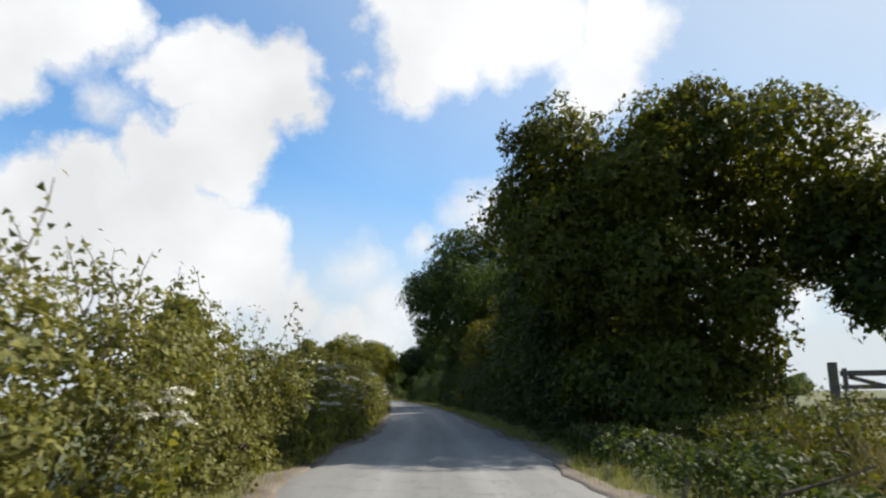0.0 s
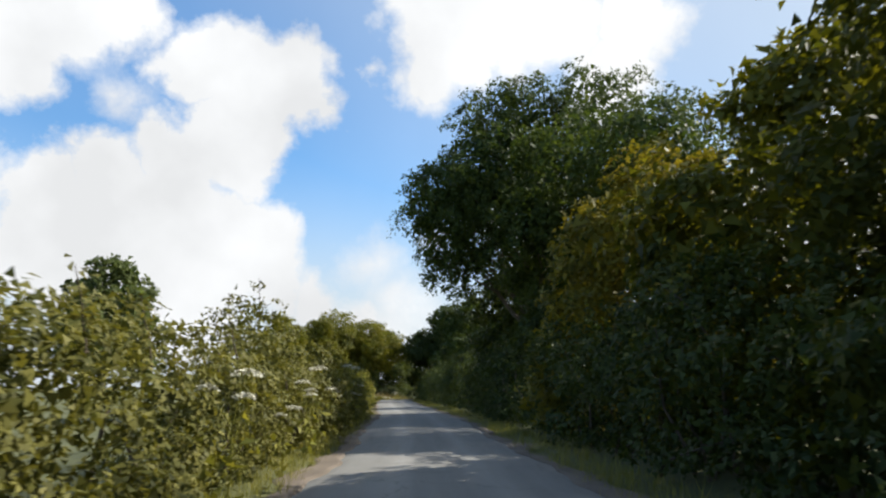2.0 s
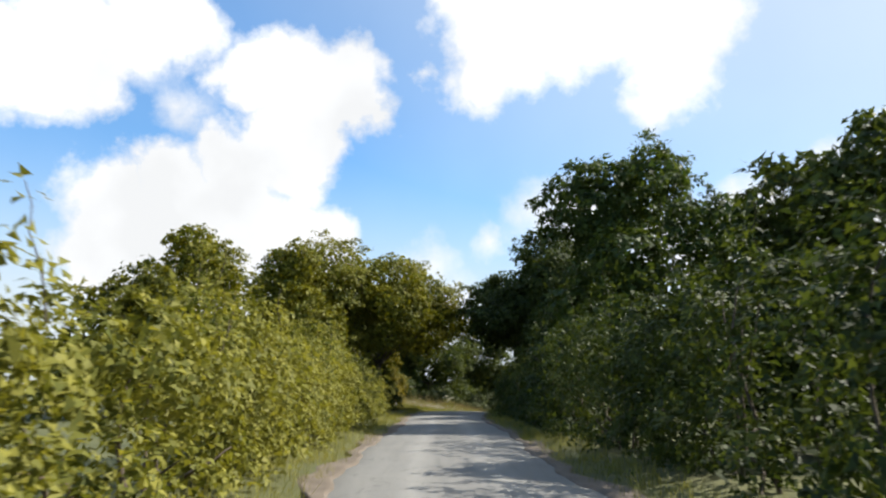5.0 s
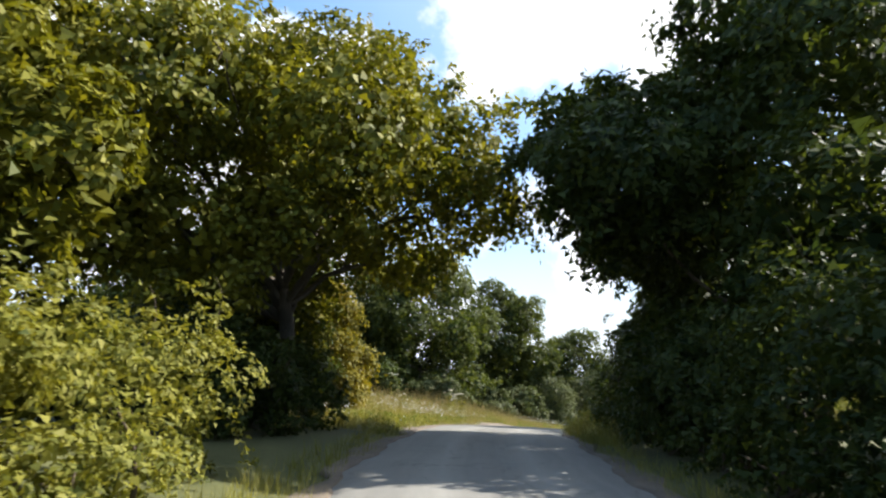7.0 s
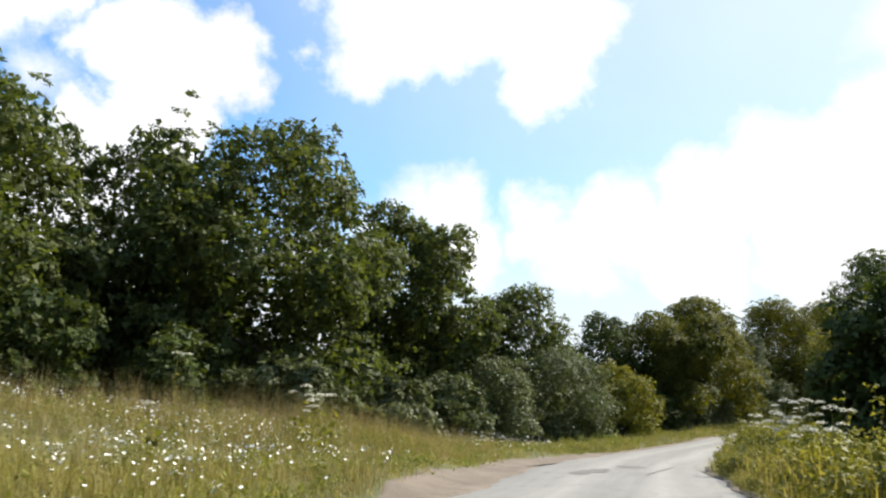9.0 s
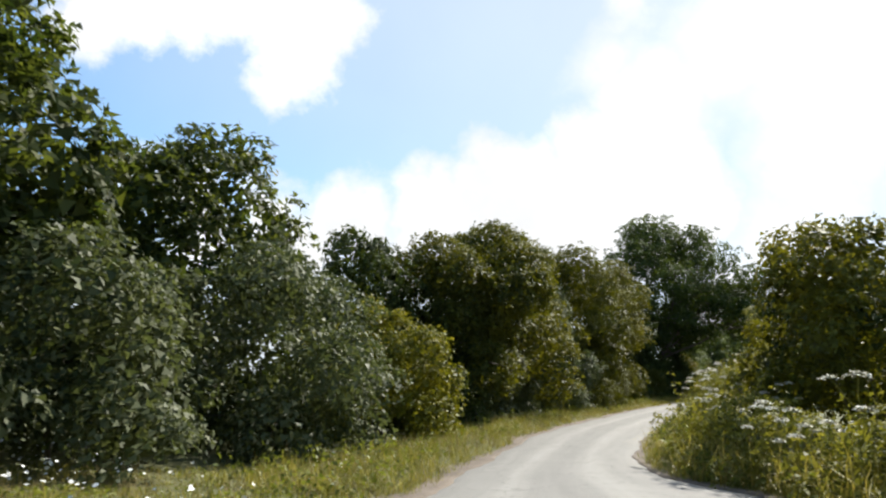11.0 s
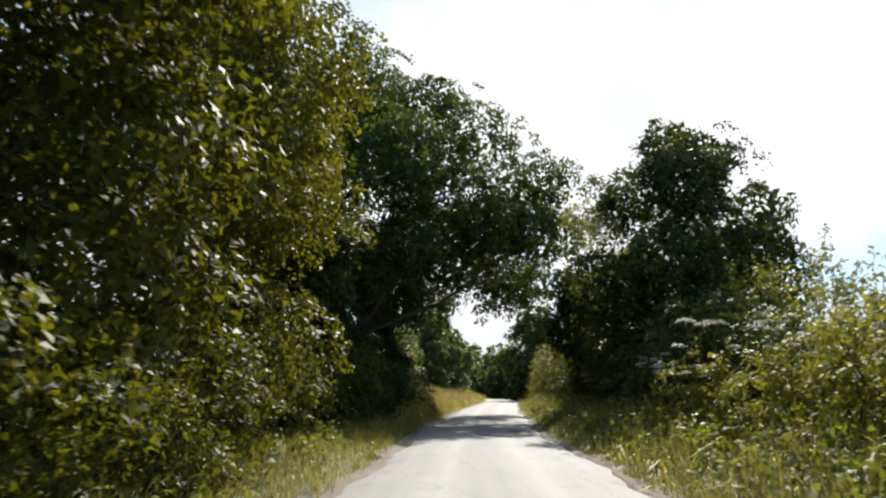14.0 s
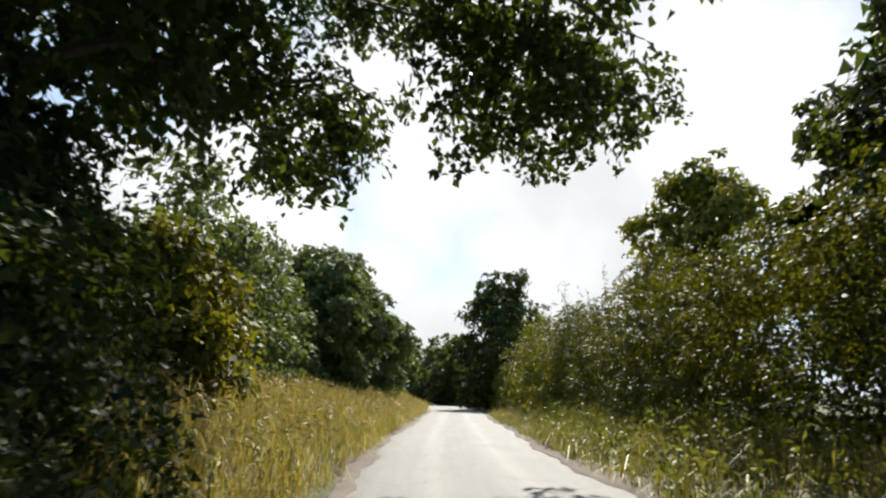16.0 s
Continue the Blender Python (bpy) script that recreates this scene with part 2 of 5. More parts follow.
def asphalt():
    """Worn, sun-bleached lane: chippings, paler wheel tracks, patches and fine cracks."""
    m, nt, p, out = mat_base("worn_asphalt")
    L = nt.links.new
    uv = nt.nodes.new("ShaderNodeUVMap")
    uv.uv_map = "road"
    sep = nt.nodes.new("ShaderNodeSeparateXYZ")
    L(uv.outputs[0], sep.inputs[0])
    grit = noise_node(nt, 140.0, 2.0)
    blotch = noise_node(nt, 0.8, 5.0, 0.6)
    streak_map = nt.nodes.new("ShaderNodeMapping")
    streak_map.inputs["Scale"].default_value = (5.0, 0.22, 1.0)
    L(uv.outputs[0], streak_map.inputs["Vector"])
    streak = noise_node(nt, 1.0, 4.0, 0.6, streak_map.outputs[0])
    c = ramp(nt, blotch, [(0.30, (0.150, 0.145, 0.134)), (0.70, (0.225, 0.218, 0.198))])
    c = mixc(nt, 0.55, c, ramp(nt, streak, [(0.32, (0.125, 0.121, 0.112)), (0.68, (0.250, 0.243, 0.220))]))
    c = mixc(nt, 0.30, c, ramp(nt, grit, [(0.30, (0.11, 0.105, 0.10)), (0.70, (0.33, 0.32, 0.29))]))
    # two paler wheel tracks worn by traffic, and a darker crown between them
    mag = nt.nodes.new("ShaderNodeMath")
    mag.operation = "ABSOLUTE"
    L(sep.outputs["X"], mag.inputs[0])
    track = ramp(nt, mag.outputs[0], [(0.0, (0.0, 0.0, 0.0)), (0.28, (0.08, 0.08, 0.08)), (0.62, (1.0, 1.0, 1.0)), (0.98, (0.25, 0.25, 0.25))])
    c = mixc(nt, 0.34, c, mixc(nt, track, (0.120, 0.116, 0.106), (0.300, 0.290, 0.262)))
    crack = nt.nodes.new("ShaderNodeTexVoronoi")
    crack.feature = "DISTANCE_TO_EDGE"
    crack.inputs["Scale"].default_value = 0.55
    wob = nt.nodes.new("ShaderNodeTexNoise")
    wob.inputs["Scale"].default_value, wob.inputs["Detail"].default_value = 1.6, 4.0
    L(uv.outputs[0], wob.inputs["Vector"])
    add = nt.nodes.new("ShaderNodeVectorMath")
    L(uv.outputs[0], add.inputs[0])
    L(wob.outputs["Color"], add.inputs[1])
    L(add.outputs[0], crack.inputs["Vector"])
    ck = ramp(nt, crack.outputs["Distance"], [(0.0, (0.55, 0.55, 0.55)), (0.012, (0.0, 0.0, 0.0))])
    c = mixc(nt, ck, c, (0.070, 0.066, 0.060))
    L(c, p.inputs["Base Color"])
    p.inputs["Roughness"].default_value = 0.78
    p.inputs["Specular IOR Level"].default_value = 0.35
    bp = nt.nodes.new("ShaderNodeBump")
    bp.inputs["Strength"].default_value, bp.inputs["Distance"].default_value = 0.4, 0.006
    L(grit, bp.inputs["Height"])
    L(bp.outputs[0], p.inputs["Normal"])
    return m


ASPHALT = asphalt()
PATCH = plain("tar_patch", (0.075, 0.070, 0.063), (0.165, 0.157, 0.142), 5.0, 0.85, 0.5, 90.0)

# ---- the lane's line ----
LINE = [(2.0, -60), (1.9, -20), (1.7, 0), (1.55, 14), (1.1, 28), (0.5, 38), (-0.3, 49.5), (-0.95, 58), (-2.1, 70.1), (-3.3, 80),
        (-4.85, 92.9), (-6.25, 106), (-7.2, 115), (-7.75, 122), (-7.9, 129), (-7.6, 135), (-6.7, 141.5), (-5.0, 146), (-3.2, 150.5),
        (-0.9, 156.3), (1.9, 162), (5.5, 167.3), (11.8, 174.3), (18.6, 180.3), (27.2, 187.0), (38.2, 195.1), (50.4, 203.4),
        (64.7, 212.8), (90, 229), (106, 241.5), (116, 255), (121, 272), (123, 296)]


def smooth_line(pts, step=0.5):
    p = np.array(pts, float)
    out = []
    for i in range(len(p) - 1):
        p0, p1, p2, p3 = p[max(i - 1, 0)], p[i], p[i + 1], p[min(i + 2, len(p) - 1)]
        n = max(2, int(np.linalg.norm(p2 - p1) / step))
        u = np.linspace(0, 1, n, endpoint=False)[:, None]
        m1, m2 = (p2 - p0) / 2, (p3 - p1) / 2
        out.append((2 * u**3 - 3 * u**2 + 1) * p1 + (u**3 - 2 * u**2 + u) * m1 + (-2 * u**3 + 3 * u**2) * p2 + (u**3 - u**2) * m2)
    q = np.concatenate(out + [p[-1:]])
    s = np.r_[0, np.cumsum(np.linalg.norm(np.diff(q, axis=0), axis=1))]
    grid = np.arange(0, s[-1], step)
    return np.stack([np.interp(grid, s, q[:, 0]), np.interp(grid, s, q[:, 1])], 1), grid


MID, ARC = smooth_line(LINE)
TAN = np.gradient(MID, axis=0)
TAN /= np.linalg.norm(TAN, axis=1)[:, None]
RIGHT = np.stack([TAN[:, 1], -TAN[:, 0]], 1)


def at(s, d):
    """The place s metres along the lane and d metres to the right of its middle."""
    return np.stack([np.interp(s, ARC, MID[:, 0]) + np.interp(s, ARC, RIGHT[:, 0]) * d,
                     np.interp(s, ARC, MID[:, 1]) + np.interp(s, ARC, RIGHT[:, 1]) * d], -1)


def near(x, y):
    """How far along the lane the place abreast of (x, y) is."""
    return float(ARC[np.argmin((MID[:, 0] - x) ** 2 + (MID[:, 1] - y) ** 2)])


def lane_sd(xy):
    """Along and across: metres along the lane, and to the right of its middle, for places."""
    s, d = np.empty(len(xy)), np.empty(len(xy))
    M, A = MID[::2], ARC[::2]
    for i in range(0, len(xy), 4000):
        c = xy[i:i + 4000]
        lo, hi = c.min(0), c.max(0)
        away = np.linalg.norm(M - (lo + hi) / 2, axis=1)
        close = np.flatnonzero(away <= away.min() + np.linalg.norm(hi - lo) + 0.1)
        k = close[((c[:, None, :] - M[close][None]) ** 2).sum(-1).argmin(1)]
        v = c - M[k]
        s[i:i + 4000] = A[k] + np.clip((v * TAN[::2][k]).sum(1), -0.6, 0.6)
        d[i:i + 4000] = np.sqrt((v ** 2).sum(1)) * np.where((v * RIGHT[::2][k]).sum(1) < 0, -1, 1)
    return s, d


def ease(x):
    x = np.clip(x, 0, 1)
    return x * x * (3 - 2 * x)


def fall(s):
    """The lane drops a little through the bend."""
    a, c = near(-7.9, 126), near(9, 171.5)
    return -2.2 * ease((np.asarray(s, float) - a) / (c - a))


def wave(p, seed, freq):
    """Smooth values in about -1..1 over places p, from a few sine waves."""
    r = np.random.RandomState(seed)
    v = 0
    for k in range(4):
        f = r.normal(size=p.shape[1]) * freq * (1 + 0.6 * k)
        v = v + np.sin(p @ f + r.uniform(0, 6.28)) / (1 + 0.5 * k)
    return v / 1.6


HALF = 1.85


def half_width(s, side):
    w = HALF + 0.10 * np.sin(s * 0.31 + side) + 0.07 * np.sin(s * 1.3 + 2 * side) + 0.04 * np.sin(s * 4.1 + side)
    bend = np.exp(-((s - near(-7.5, 134)) / 14.0) ** 2)
    # wider on the outside of the bend, and at a field entrance on the inside just after it
    outer = 0.95 * np.exp(-((s - near(-2.6, 152.5)) / 9.0) ** 2) if side > 2 else 0.3 * np.exp(-((s - near(-3.6, 149.5)) / 7.0) ** 2) + 1.5 * np.exp(-((s - near(2.4, 162.5)) / 4.0) ** 2)
    return w + 0.35 * bend + outer + np.where(s < near(1.3, 22), 0.25, 0.0)


def ground_z(xy):
    s, sd = lane_sd(xy)
    d = np.abs(sd)
    far = np.clip((d - 10) / 60, 0, 1)
    left = ease((s - near(44, 199)) / 10) * ease((-sd - 2.0) / 3.6)
    right = ease((s - near(5, 167)) / 6) * ease((sd - 2.0) / 2.2) * (1 - ease((s - near(64, 212)) / 20))
    mead = ease((s - near(-7.9, 128)) / 8) * (1 - ease((s - near(1.9, 162)) / 8)) * ease((-sd - 2.6) / 14.0)
    rise = ease((d - np.where(sd > 0, half_width(s, 1.0), half_width(s, 2.6)) - 0.15) / 1.3)
    return (-0.08 + 0.19 * rise + 0.06 * rise * wave(xy, 3, 0.5) + 0.5 * far * wave(xy, 4, 0.03)
            + 0.95 * left + 0.55 * right + 1.15 * mead + fall(s))


# ---- mesh helpers ----


def raw_mesh(name, verts, size, mat, smooth=False):
    """A mesh of loose faces with `size` corners each."""
    verts = np.asarray(verts, np.float32).reshape(-1, 3)
    nv, nf = len(verts), len(verts) // size
    me = bpy.data.meshes.new(name)
    me.vertices.add(nv)
    me.vertices.foreach_set("co", verts.ravel())
    me.loops.add(nv)
    me.loops.foreach_set("vertex_index", np.arange(nv, dtype=np.int32))
    me.polygons.add(nf)
    me.polygons.foreach_set("loop_start", np.arange(0, nv, size, dtype=np.int32))
    me.update(calc_edges=True)
    me.materials.append(mat)
    return me


def grid_mesh(name, P, mat, smooth=True):
    """A mesh from a grid of places P[i, j]."""
    a, b = P.shape[:2]
    idx = np.arange(a * b).reshape(a, b)
    f = np.stack([idx[:-1, :-1], idx[:-1, 1:], idx[1:, 1:], idx[1:, :-1]], -1).reshape(-1, 4)
    me = bpy.data.meshes.new(name)
    me.vertices.add(a * b)
    me.vertices.foreach_set("co", np.asarray(P, np.float32).ravel())
    me.loops.add(len(f) * 4)
    me.loops.foreach_set("vertex_index", f.astype(np.int32).ravel())
    me.polygons.add(len(f))
    me.polygons.foreach_set("loop_start", np.arange(0, len(f) * 4, 4, dtype=np.int32))
    me.polygons.foreach_set("use_smooth", np.full(len(f), smooth))
    me.update(calc_edges=True)
    me.materials.append(mat)
    return me


def unit(v):
    return v / (np.linalg.norm(v, axis=-1, keepdims=True) + 1e-9)


def leaf_verts(p, n, length, width, r, droop=0.25, three=False):
    """Folded leaf blades at p with faces towards n."""
    k = len(p)
    a = np.cross(n, r.normal(size=(k, 3)))
    a[:, 2] -= droop
    a = unit(a)
    b = unit(np.cross(n, a))
    n = np.cross(a, b)
    L = (length * r.uniform(0.65, 1.3, k))[:, None]
    W = (width * r.uniform(0.7, 1.25, k))[:, None]
    mid = p + a * L * 0.48
    up = n * W * 0.18
    if three:
        return np.stack([p - b * W * 0.3, p + a * L * 0.35 + b * W * 0.75, p + a * L - n * L * 0.06], 1)
    return np.stack([p, mid + b * W * 0.5 + up, p + a * L - n * L * 0.08, mid - b * W * 0.5 + up], 1)


def tube(path, radii, sides=7):
    """Rings of a tapered limb along a path, as a grid of places."""
    path, radii = np.asarray(path, float), np.asarray(radii, float)
    t = unit(np.gradient(path, axis=0))
    ref = np.array([0.31, 0.17, 0.1]) + 0 * t
    ref[np.abs(t[:, 2]) < 0.7] = (0, 0, 1)
    u = unit(np.cross(t, ref))
    v = np.cross(t, u)
    ang = np.linspace(0, 2 * math.pi, sides + 1)
    return path[:, None] + radii[:, None, None] * (np.cos(ang)[None, :, None] * u[:, None] + np.sin(ang)[None, :, None] * v[:, None])


def part(name, me, parent, label=""):
    ob = new(name, me)
    ob.parent = parent
    return tagged(ob, label)


def thing(name, place, label, category, group="", kind=""):
    ob = new(name)
    ob.location = place
    ob.empty_display_size = 0.2
    return tagged(ob, label, category, group, kind)


def clumps(lobes, count, per, r, seed, shell=0.14, spread=0.42, rough=0.20, front=None, skin=0.5):
    """Places and outward ways of leaves: flat sprays on the uneven skin of the lobes (x, y, z, rx, ry, rz).
    With skin below 1 fewer sprays lie deep inside a neighbouring lobe, and the crown is thinner on the side turned away from front."""
    lobes = np.array(lobes, float)
    area = (lobes[:, 3] * lobes[:, 4] + lobes[:, 3] * lobes[:, 5] + lobes[:, 4] * lobes[:, 5])
    n = max(4, count // per)
    m = int(n * 2.4)
    which = r.choice(len(lobes), m, p=area / area.sum())
    u = unit(r.normal(size=(m, 3)))
    rad = 1 - np.abs(r.normal(size=m)) * shell
    rad = rad * (1 + rough * wave(u * 2.2 + which[:, None] * 1.7, seed, 1.4))
    c = lobes[which, :3] + u * rad[:, None] * lobes[which, 3:]
    deep = np.linalg.norm((c[:, None] - lobes[None, :, :3]) / lobes[None, :, 3:], axis=2)
    deep[np.arange(m), which] = 9.0
    weight = np.where(deep.min(1) > 0.82, 1.0, skin) if len(lobes) > 1 else np.ones(m)
    if front is not None:
        weight = weight * np.where(((c - lobes[:, :3].mean(0)) @ np.array([front[0], front[1], 0.25])) < -0.35, 0.6, 1.0)
    pick = np.argsort(-(weight * r.uniform(0, 1, m) ** 0.5))[:n]
    which, u, c = which[pick], u[pick], c[pick]
    out = unit(u / lobes[which, 3:])
    # a spray spreads in a plane that tips down and outwards
    face = unit(out * 0.75 + np.array([0, 0, 0.75]) + r.normal(size=(n, 3)) * 0.25)
    e1 = unit(np.cross(face, r.normal(size=(n, 3))))
    e2 = np.cross(face, e1)
    sp = spread * r.uniform(0.55, 1.35, n)
    k = n * per
    ang, q = r.uniform(0, 6.283, k), np.sqrt(r.uniform(0, 1, k))
    S1 = np.repeat(sp, per) * q
    p = (np.repeat(c, per, 0) + np.repeat(e1, per, 0) * (S1 * np.cos(ang))[:, None] + np.repeat(e2, per, 0) * (S1 * np.sin(ang) * 0.7)[:, None]
         + np.repeat(face, per, 0) * (r.normal(size=k) * 0.16 * np.repeat(sp, per) - 0.25 * S1 * q)[:, None])
    nn = unit(np.repeat(face, per, 0) + r.normal(size=(k, 3)) * 0.45)
    return p, nn, c


def to_lane(place):
    """The way from a place to the lane, for things that stand within 14 m of it."""
    v = MID[np.argmin(((MID - np.array(place[:2])) ** 2).sum(1))] - np.array(place[:2])
    d = np.linalg.norm(v)
    return v / d if 0.5 < d < 14 else None


def inner(lobes, count, r):
    """Places of the sparse inner leaves that close a crown."""
    lobes = np.array(lobes, float)
    area = lobes[:, 3] * lobes[:, 4] + lobes[:, 3] * lobes[:, 5] + lobes[:, 4] * lobes[:, 5]
    which = r.choice(len(lobes), count, p=area / area.sum())
    u = unit(r.normal(size=(count, 3)))
    return lobes[which, :3] + u * (r.uniform(0.35, 0.86, count) ** 0.7)[:, None] * lobes[which, 3:], unit(u + r.normal(size=(count, 3)) * 0.6)


def limb_path(a, b, r, bend=0.12, n=7):
    a, b = np.array(a, float), np.array(b, float)
    u = np.linspace(0, 1, n)[:, None]
    d = np.linalg.norm(b - a)
    w = r.normal(size=3) * bend * d
    w[2] = abs(w[2]) * 0.6
    return a + (b - a) * u + np.sin(u * math.pi) * w + r.normal(size=(n, 3)) * 0.02 * d * np.sin(u * math.pi)


def tree(place, lobes, leaves, leaf, mat, label, trunk_r=0.18, trunk_h=2.5, lean=(0, 0), per=34, spread=0.46, name="tree",
         category="tree", seed=0, group="", shell=0.17, rough=0.27, twigs=0, fill=0.2, three=True, skin=0.5):
    """A tree: a tapered trunk, one limb towards each lobe of the crown, and the crown's leaves. Lobes are relative to the foot."""
    r = np.random.RandomState(seed * 7 + 11)
    z = float(ground_z(np.array([place[:2]]))[0]) - 0.05
    top = thing(name, (place[0], place[1], z), label, category, group)
    head = np.array([lean[0], lean[1], trunk_h])
    tp = limb_path((0, 0, 0), head, r, 0.05, 9)
    tr = np.linspace(1.0, 0.62, 9) * trunk_r
    tr[0] *= 1.45
    part("trunk", grid_mesh("trunk", tube(tp, tr, 10), BARK), top)
    slim = trunk_r < 0.1
    for lb in lobes[:5 if slim else 9 if twigs == 0 else 16]:
        end = np.array(lb[:3]) + np.array([0, 0, 0.25 * lb[5]])
        start = tp[-1 - (r.randint(3))]
        lp = limb_path(start, end, r, 0.14, 8)
        limb = part("limb", grid_mesh("limb", tube(lp, np.linspace(0.36, 0.07, 8) * trunk_r, 6), BARK), top)
        k = (1 if slim else 2) + twigs
        V = []
        for _ in range(k):
            s0 = lp[r.randint(3, 7)]
            d = unit(r.normal(size=3)) * np.array(lb[3:]) * 0.85
            V.append(grid_mesh("branch", tube(limb_path(s0, np.array(lb[:3]) + d, r, 0.12, 6), np.linspace(0.15, 0.035, 6) * trunk_r, 4), BARK))
        for me in V:
            part("branch", me, limb)
    p, n, _ = clumps(lobes, int(leaves * 0.82), per, r, seed, shell, spread, rough, to_lane(place) if skin < 1 else None, skin)
    ip, inn = inner(lobes, int(leaves * fill), r)
    V = np.concatenate([leaf_verts(p, n, leaf * 1.1, leaf * 0.72, r, three=three), leaf_verts(ip, inn, leaf * 1.6, leaf * 1.25, r, three=three)])
    V = V[V[:, :, 2].min(1) > -0.02]
    part("crown", raw_mesh("crown", V, 3 if three else 4, mat), top)
    return top


def bush(place, lobes, leaves, leaf, mat, label, seed=0, stems=7, per=18, spread=0.22, name="bush", category="bush", group="", shoots=0,
         shoot_h=0.9, shell=0.22, rough=0.36, three=False):
    """A bush: thin stems from the ground, leaves on uneven lobes, and some long shoots standing out of the top."""
    r = np.random.RandomState(seed * 5 + 3)
    z = float(ground_z(np.array([place[:2]]))[0]) - 0.04
    top = thing(name, (place[0], place[1], z), label, category, group)
    L = np.array(lobes, float)
    for k in range(stems):
        lb = L[r.randint(len(L))]
        foot = np.array([lb[0] + r.normal() * 0.25, lb[1] + r.normal() * 0.25, 0])
        end = lb[:3] + unit(r.normal(size=3)) * lb[3:] * 0.7
        end[2] = max(end[2], 0.5)
        part("stem", grid_mesh("stem", tube(limb_path(foot, end, r, 0.10, 6), np.linspace(0.030, 0.007, 6), 5), TWIG), top)
    p, n, c = clumps(lobes, leaves, per, r, seed, shell, spread, rough, to_lane(place))
    keep = p[:, 2] > 0.02
    p, n = p[keep], n[keep]
    extra_p, extra_n = [p], [n]
    high = c[np.argsort(-c[:, 2])[:max(6, len(c) // 7)]]
    for k in range(shoots):
        a = high[r.randint(len(high))]
        b = a + np.array([r.normal() * 0.22, r.normal() * 0.22, shoot_h * r.uniform(0.5, 1.2)])
        sp = limb_path(a - (0, 0, 0.3), b, r, 0.08, 6)
        part("shoot", grid_mesh("shoot", tube(sp, np.linspace(0.008, 0.003, 6), 4), TWIG), top)
        m = 22
        u = r.uniform(0.25, 1, m)
        q = np.stack([np.interp(u * 5, np.arange(6), sp[:, i]) for i in range(3)], 1) + r.normal(size=(m, 3)) * 0.05
        extra_p.append(q)
        extra_n.append(unit(r.normal(size=(m, 3)) + (0, 0, 0.5)))
    p, n = np.concatenate(extra_p), np.concatenate(extra_n)
    ip, inn = inner([(*lb[:3], lb[3] * 0.8, lb[4] * 0.8, lb[5] * 0.8) for lb in lobes], int(leaves * 0.12), r)
    V = np.concatenate([leaf_verts(p, n, leaf, leaf * 0.6, r, three=three), leaf_verts(ip, inn, leaf * 1.35, leaf * 1.0, r, three=three)])
    V = V[V[:, :, 2].min(1) > 0.0]
    part("foliage", raw_mesh("foliage", V, 3 if three else 4, mat), top)
    return top


def blades(xy, height, width, r, lean=0.35, z0=None):
    """Grass blades: thin leaning slivers, as loose triangles."""
    k = len(xy)
    z = ground_z(xy) if z0 is None else z0
    base = np.c_[xy, z - 0.03]
    ang = r.uniform(0, 6.283, k)
    side = np.stack([np.cos(ang), np.sin(ang), 0 * ang], 1)
    fall = np.stack([-np.sin(ang), np.cos(ang), 0 * ang], 1) * r.normal(size=k)[:, None] * lean
    h = (height * r.uniform(0.55, 1.35, k))[:, None]
    w = (width * r.uniform(0.6, 1.4, k))[:, None]
    tip = base + (np.array([0, 0, 1.0]) + fall) * h
    return np.stack([base - side * w, base + side * w, tip], 1)


def tufted(xy, r, share=0.75, size=0.07, each=10):
    """Gathers most of the places into tufts; gives the places and how tall each tuft grows."""
    k = len(xy)
    heart = xy[::each]
    which = r.randint(len(heart), size=k)
    grow = r.uniform(0.55, 1.5, len(heart))[which]
    gather = r.uniform(size=k) < share
    return np.where(gather[:, None], heart[which] + r.normal(size=(k, 2)) * size, xy), np.where(gather, grow, 0.7)


def bent_blades(xy, height, width, r, lean=0.6):
    """Broader grass blades that bow over towards the tip, as loose folded quads."""
    k = len(xy)
    base = np.c_[xy, ground_z(xy) - 0.03]
    ang = r.uniform(0, 6.283, k)
    side = np.stack([np.cos(ang), np.sin(ang), 0 * ang], 1)
    bow = np.stack([-np.sin(ang), np.cos(ang), 0 * ang], 1) * np.abs(r.normal(size=k))[:, None] * lean
    h = (height * r.uniform(0.55, 1.3, k))[:, None]
    w = (width * r.uniform(0.6, 1.4, k))[:, None]
    mid = base + np.array([0, 0, 0.62]) * h + bow * h * 0.30
    tip = base + np.array([0, 0, 0.92]) * h + bow * h * 0.95 - np.array([0, 0, 0.25]) * h * np.linalg.norm(bow, axis=1, keepdims=True) ** 2
    return np.stack([base, mid + side * w, tip, mid - side * w], 1)


# ---- ground and road ----
def axis(a, b, step, far):
    core = np.arange(a, b + step, step)
    out = np.array([2, 5, 10, 20, 40, 80, 160, 320, 640, far], float)
    return np.r_[a - out[::-1], core, b + out]


gx, gy = axis(-40, 120, 1.25, 1500), axis(-30, 260, 1.25, 1500)
GX, GY = np.meshgrid(gx, gy, indexing="ij")
gz = ground_z(np.stack([GX.ravel(), GY.ravel()], 1)).reshape(GX.shape)
tagged(new("ground", grid_mesh("ground", np.stack([GX, GY, gz], -1), FIELD)), "rough grassy ground beside a country lane", "ground", "", "structure")



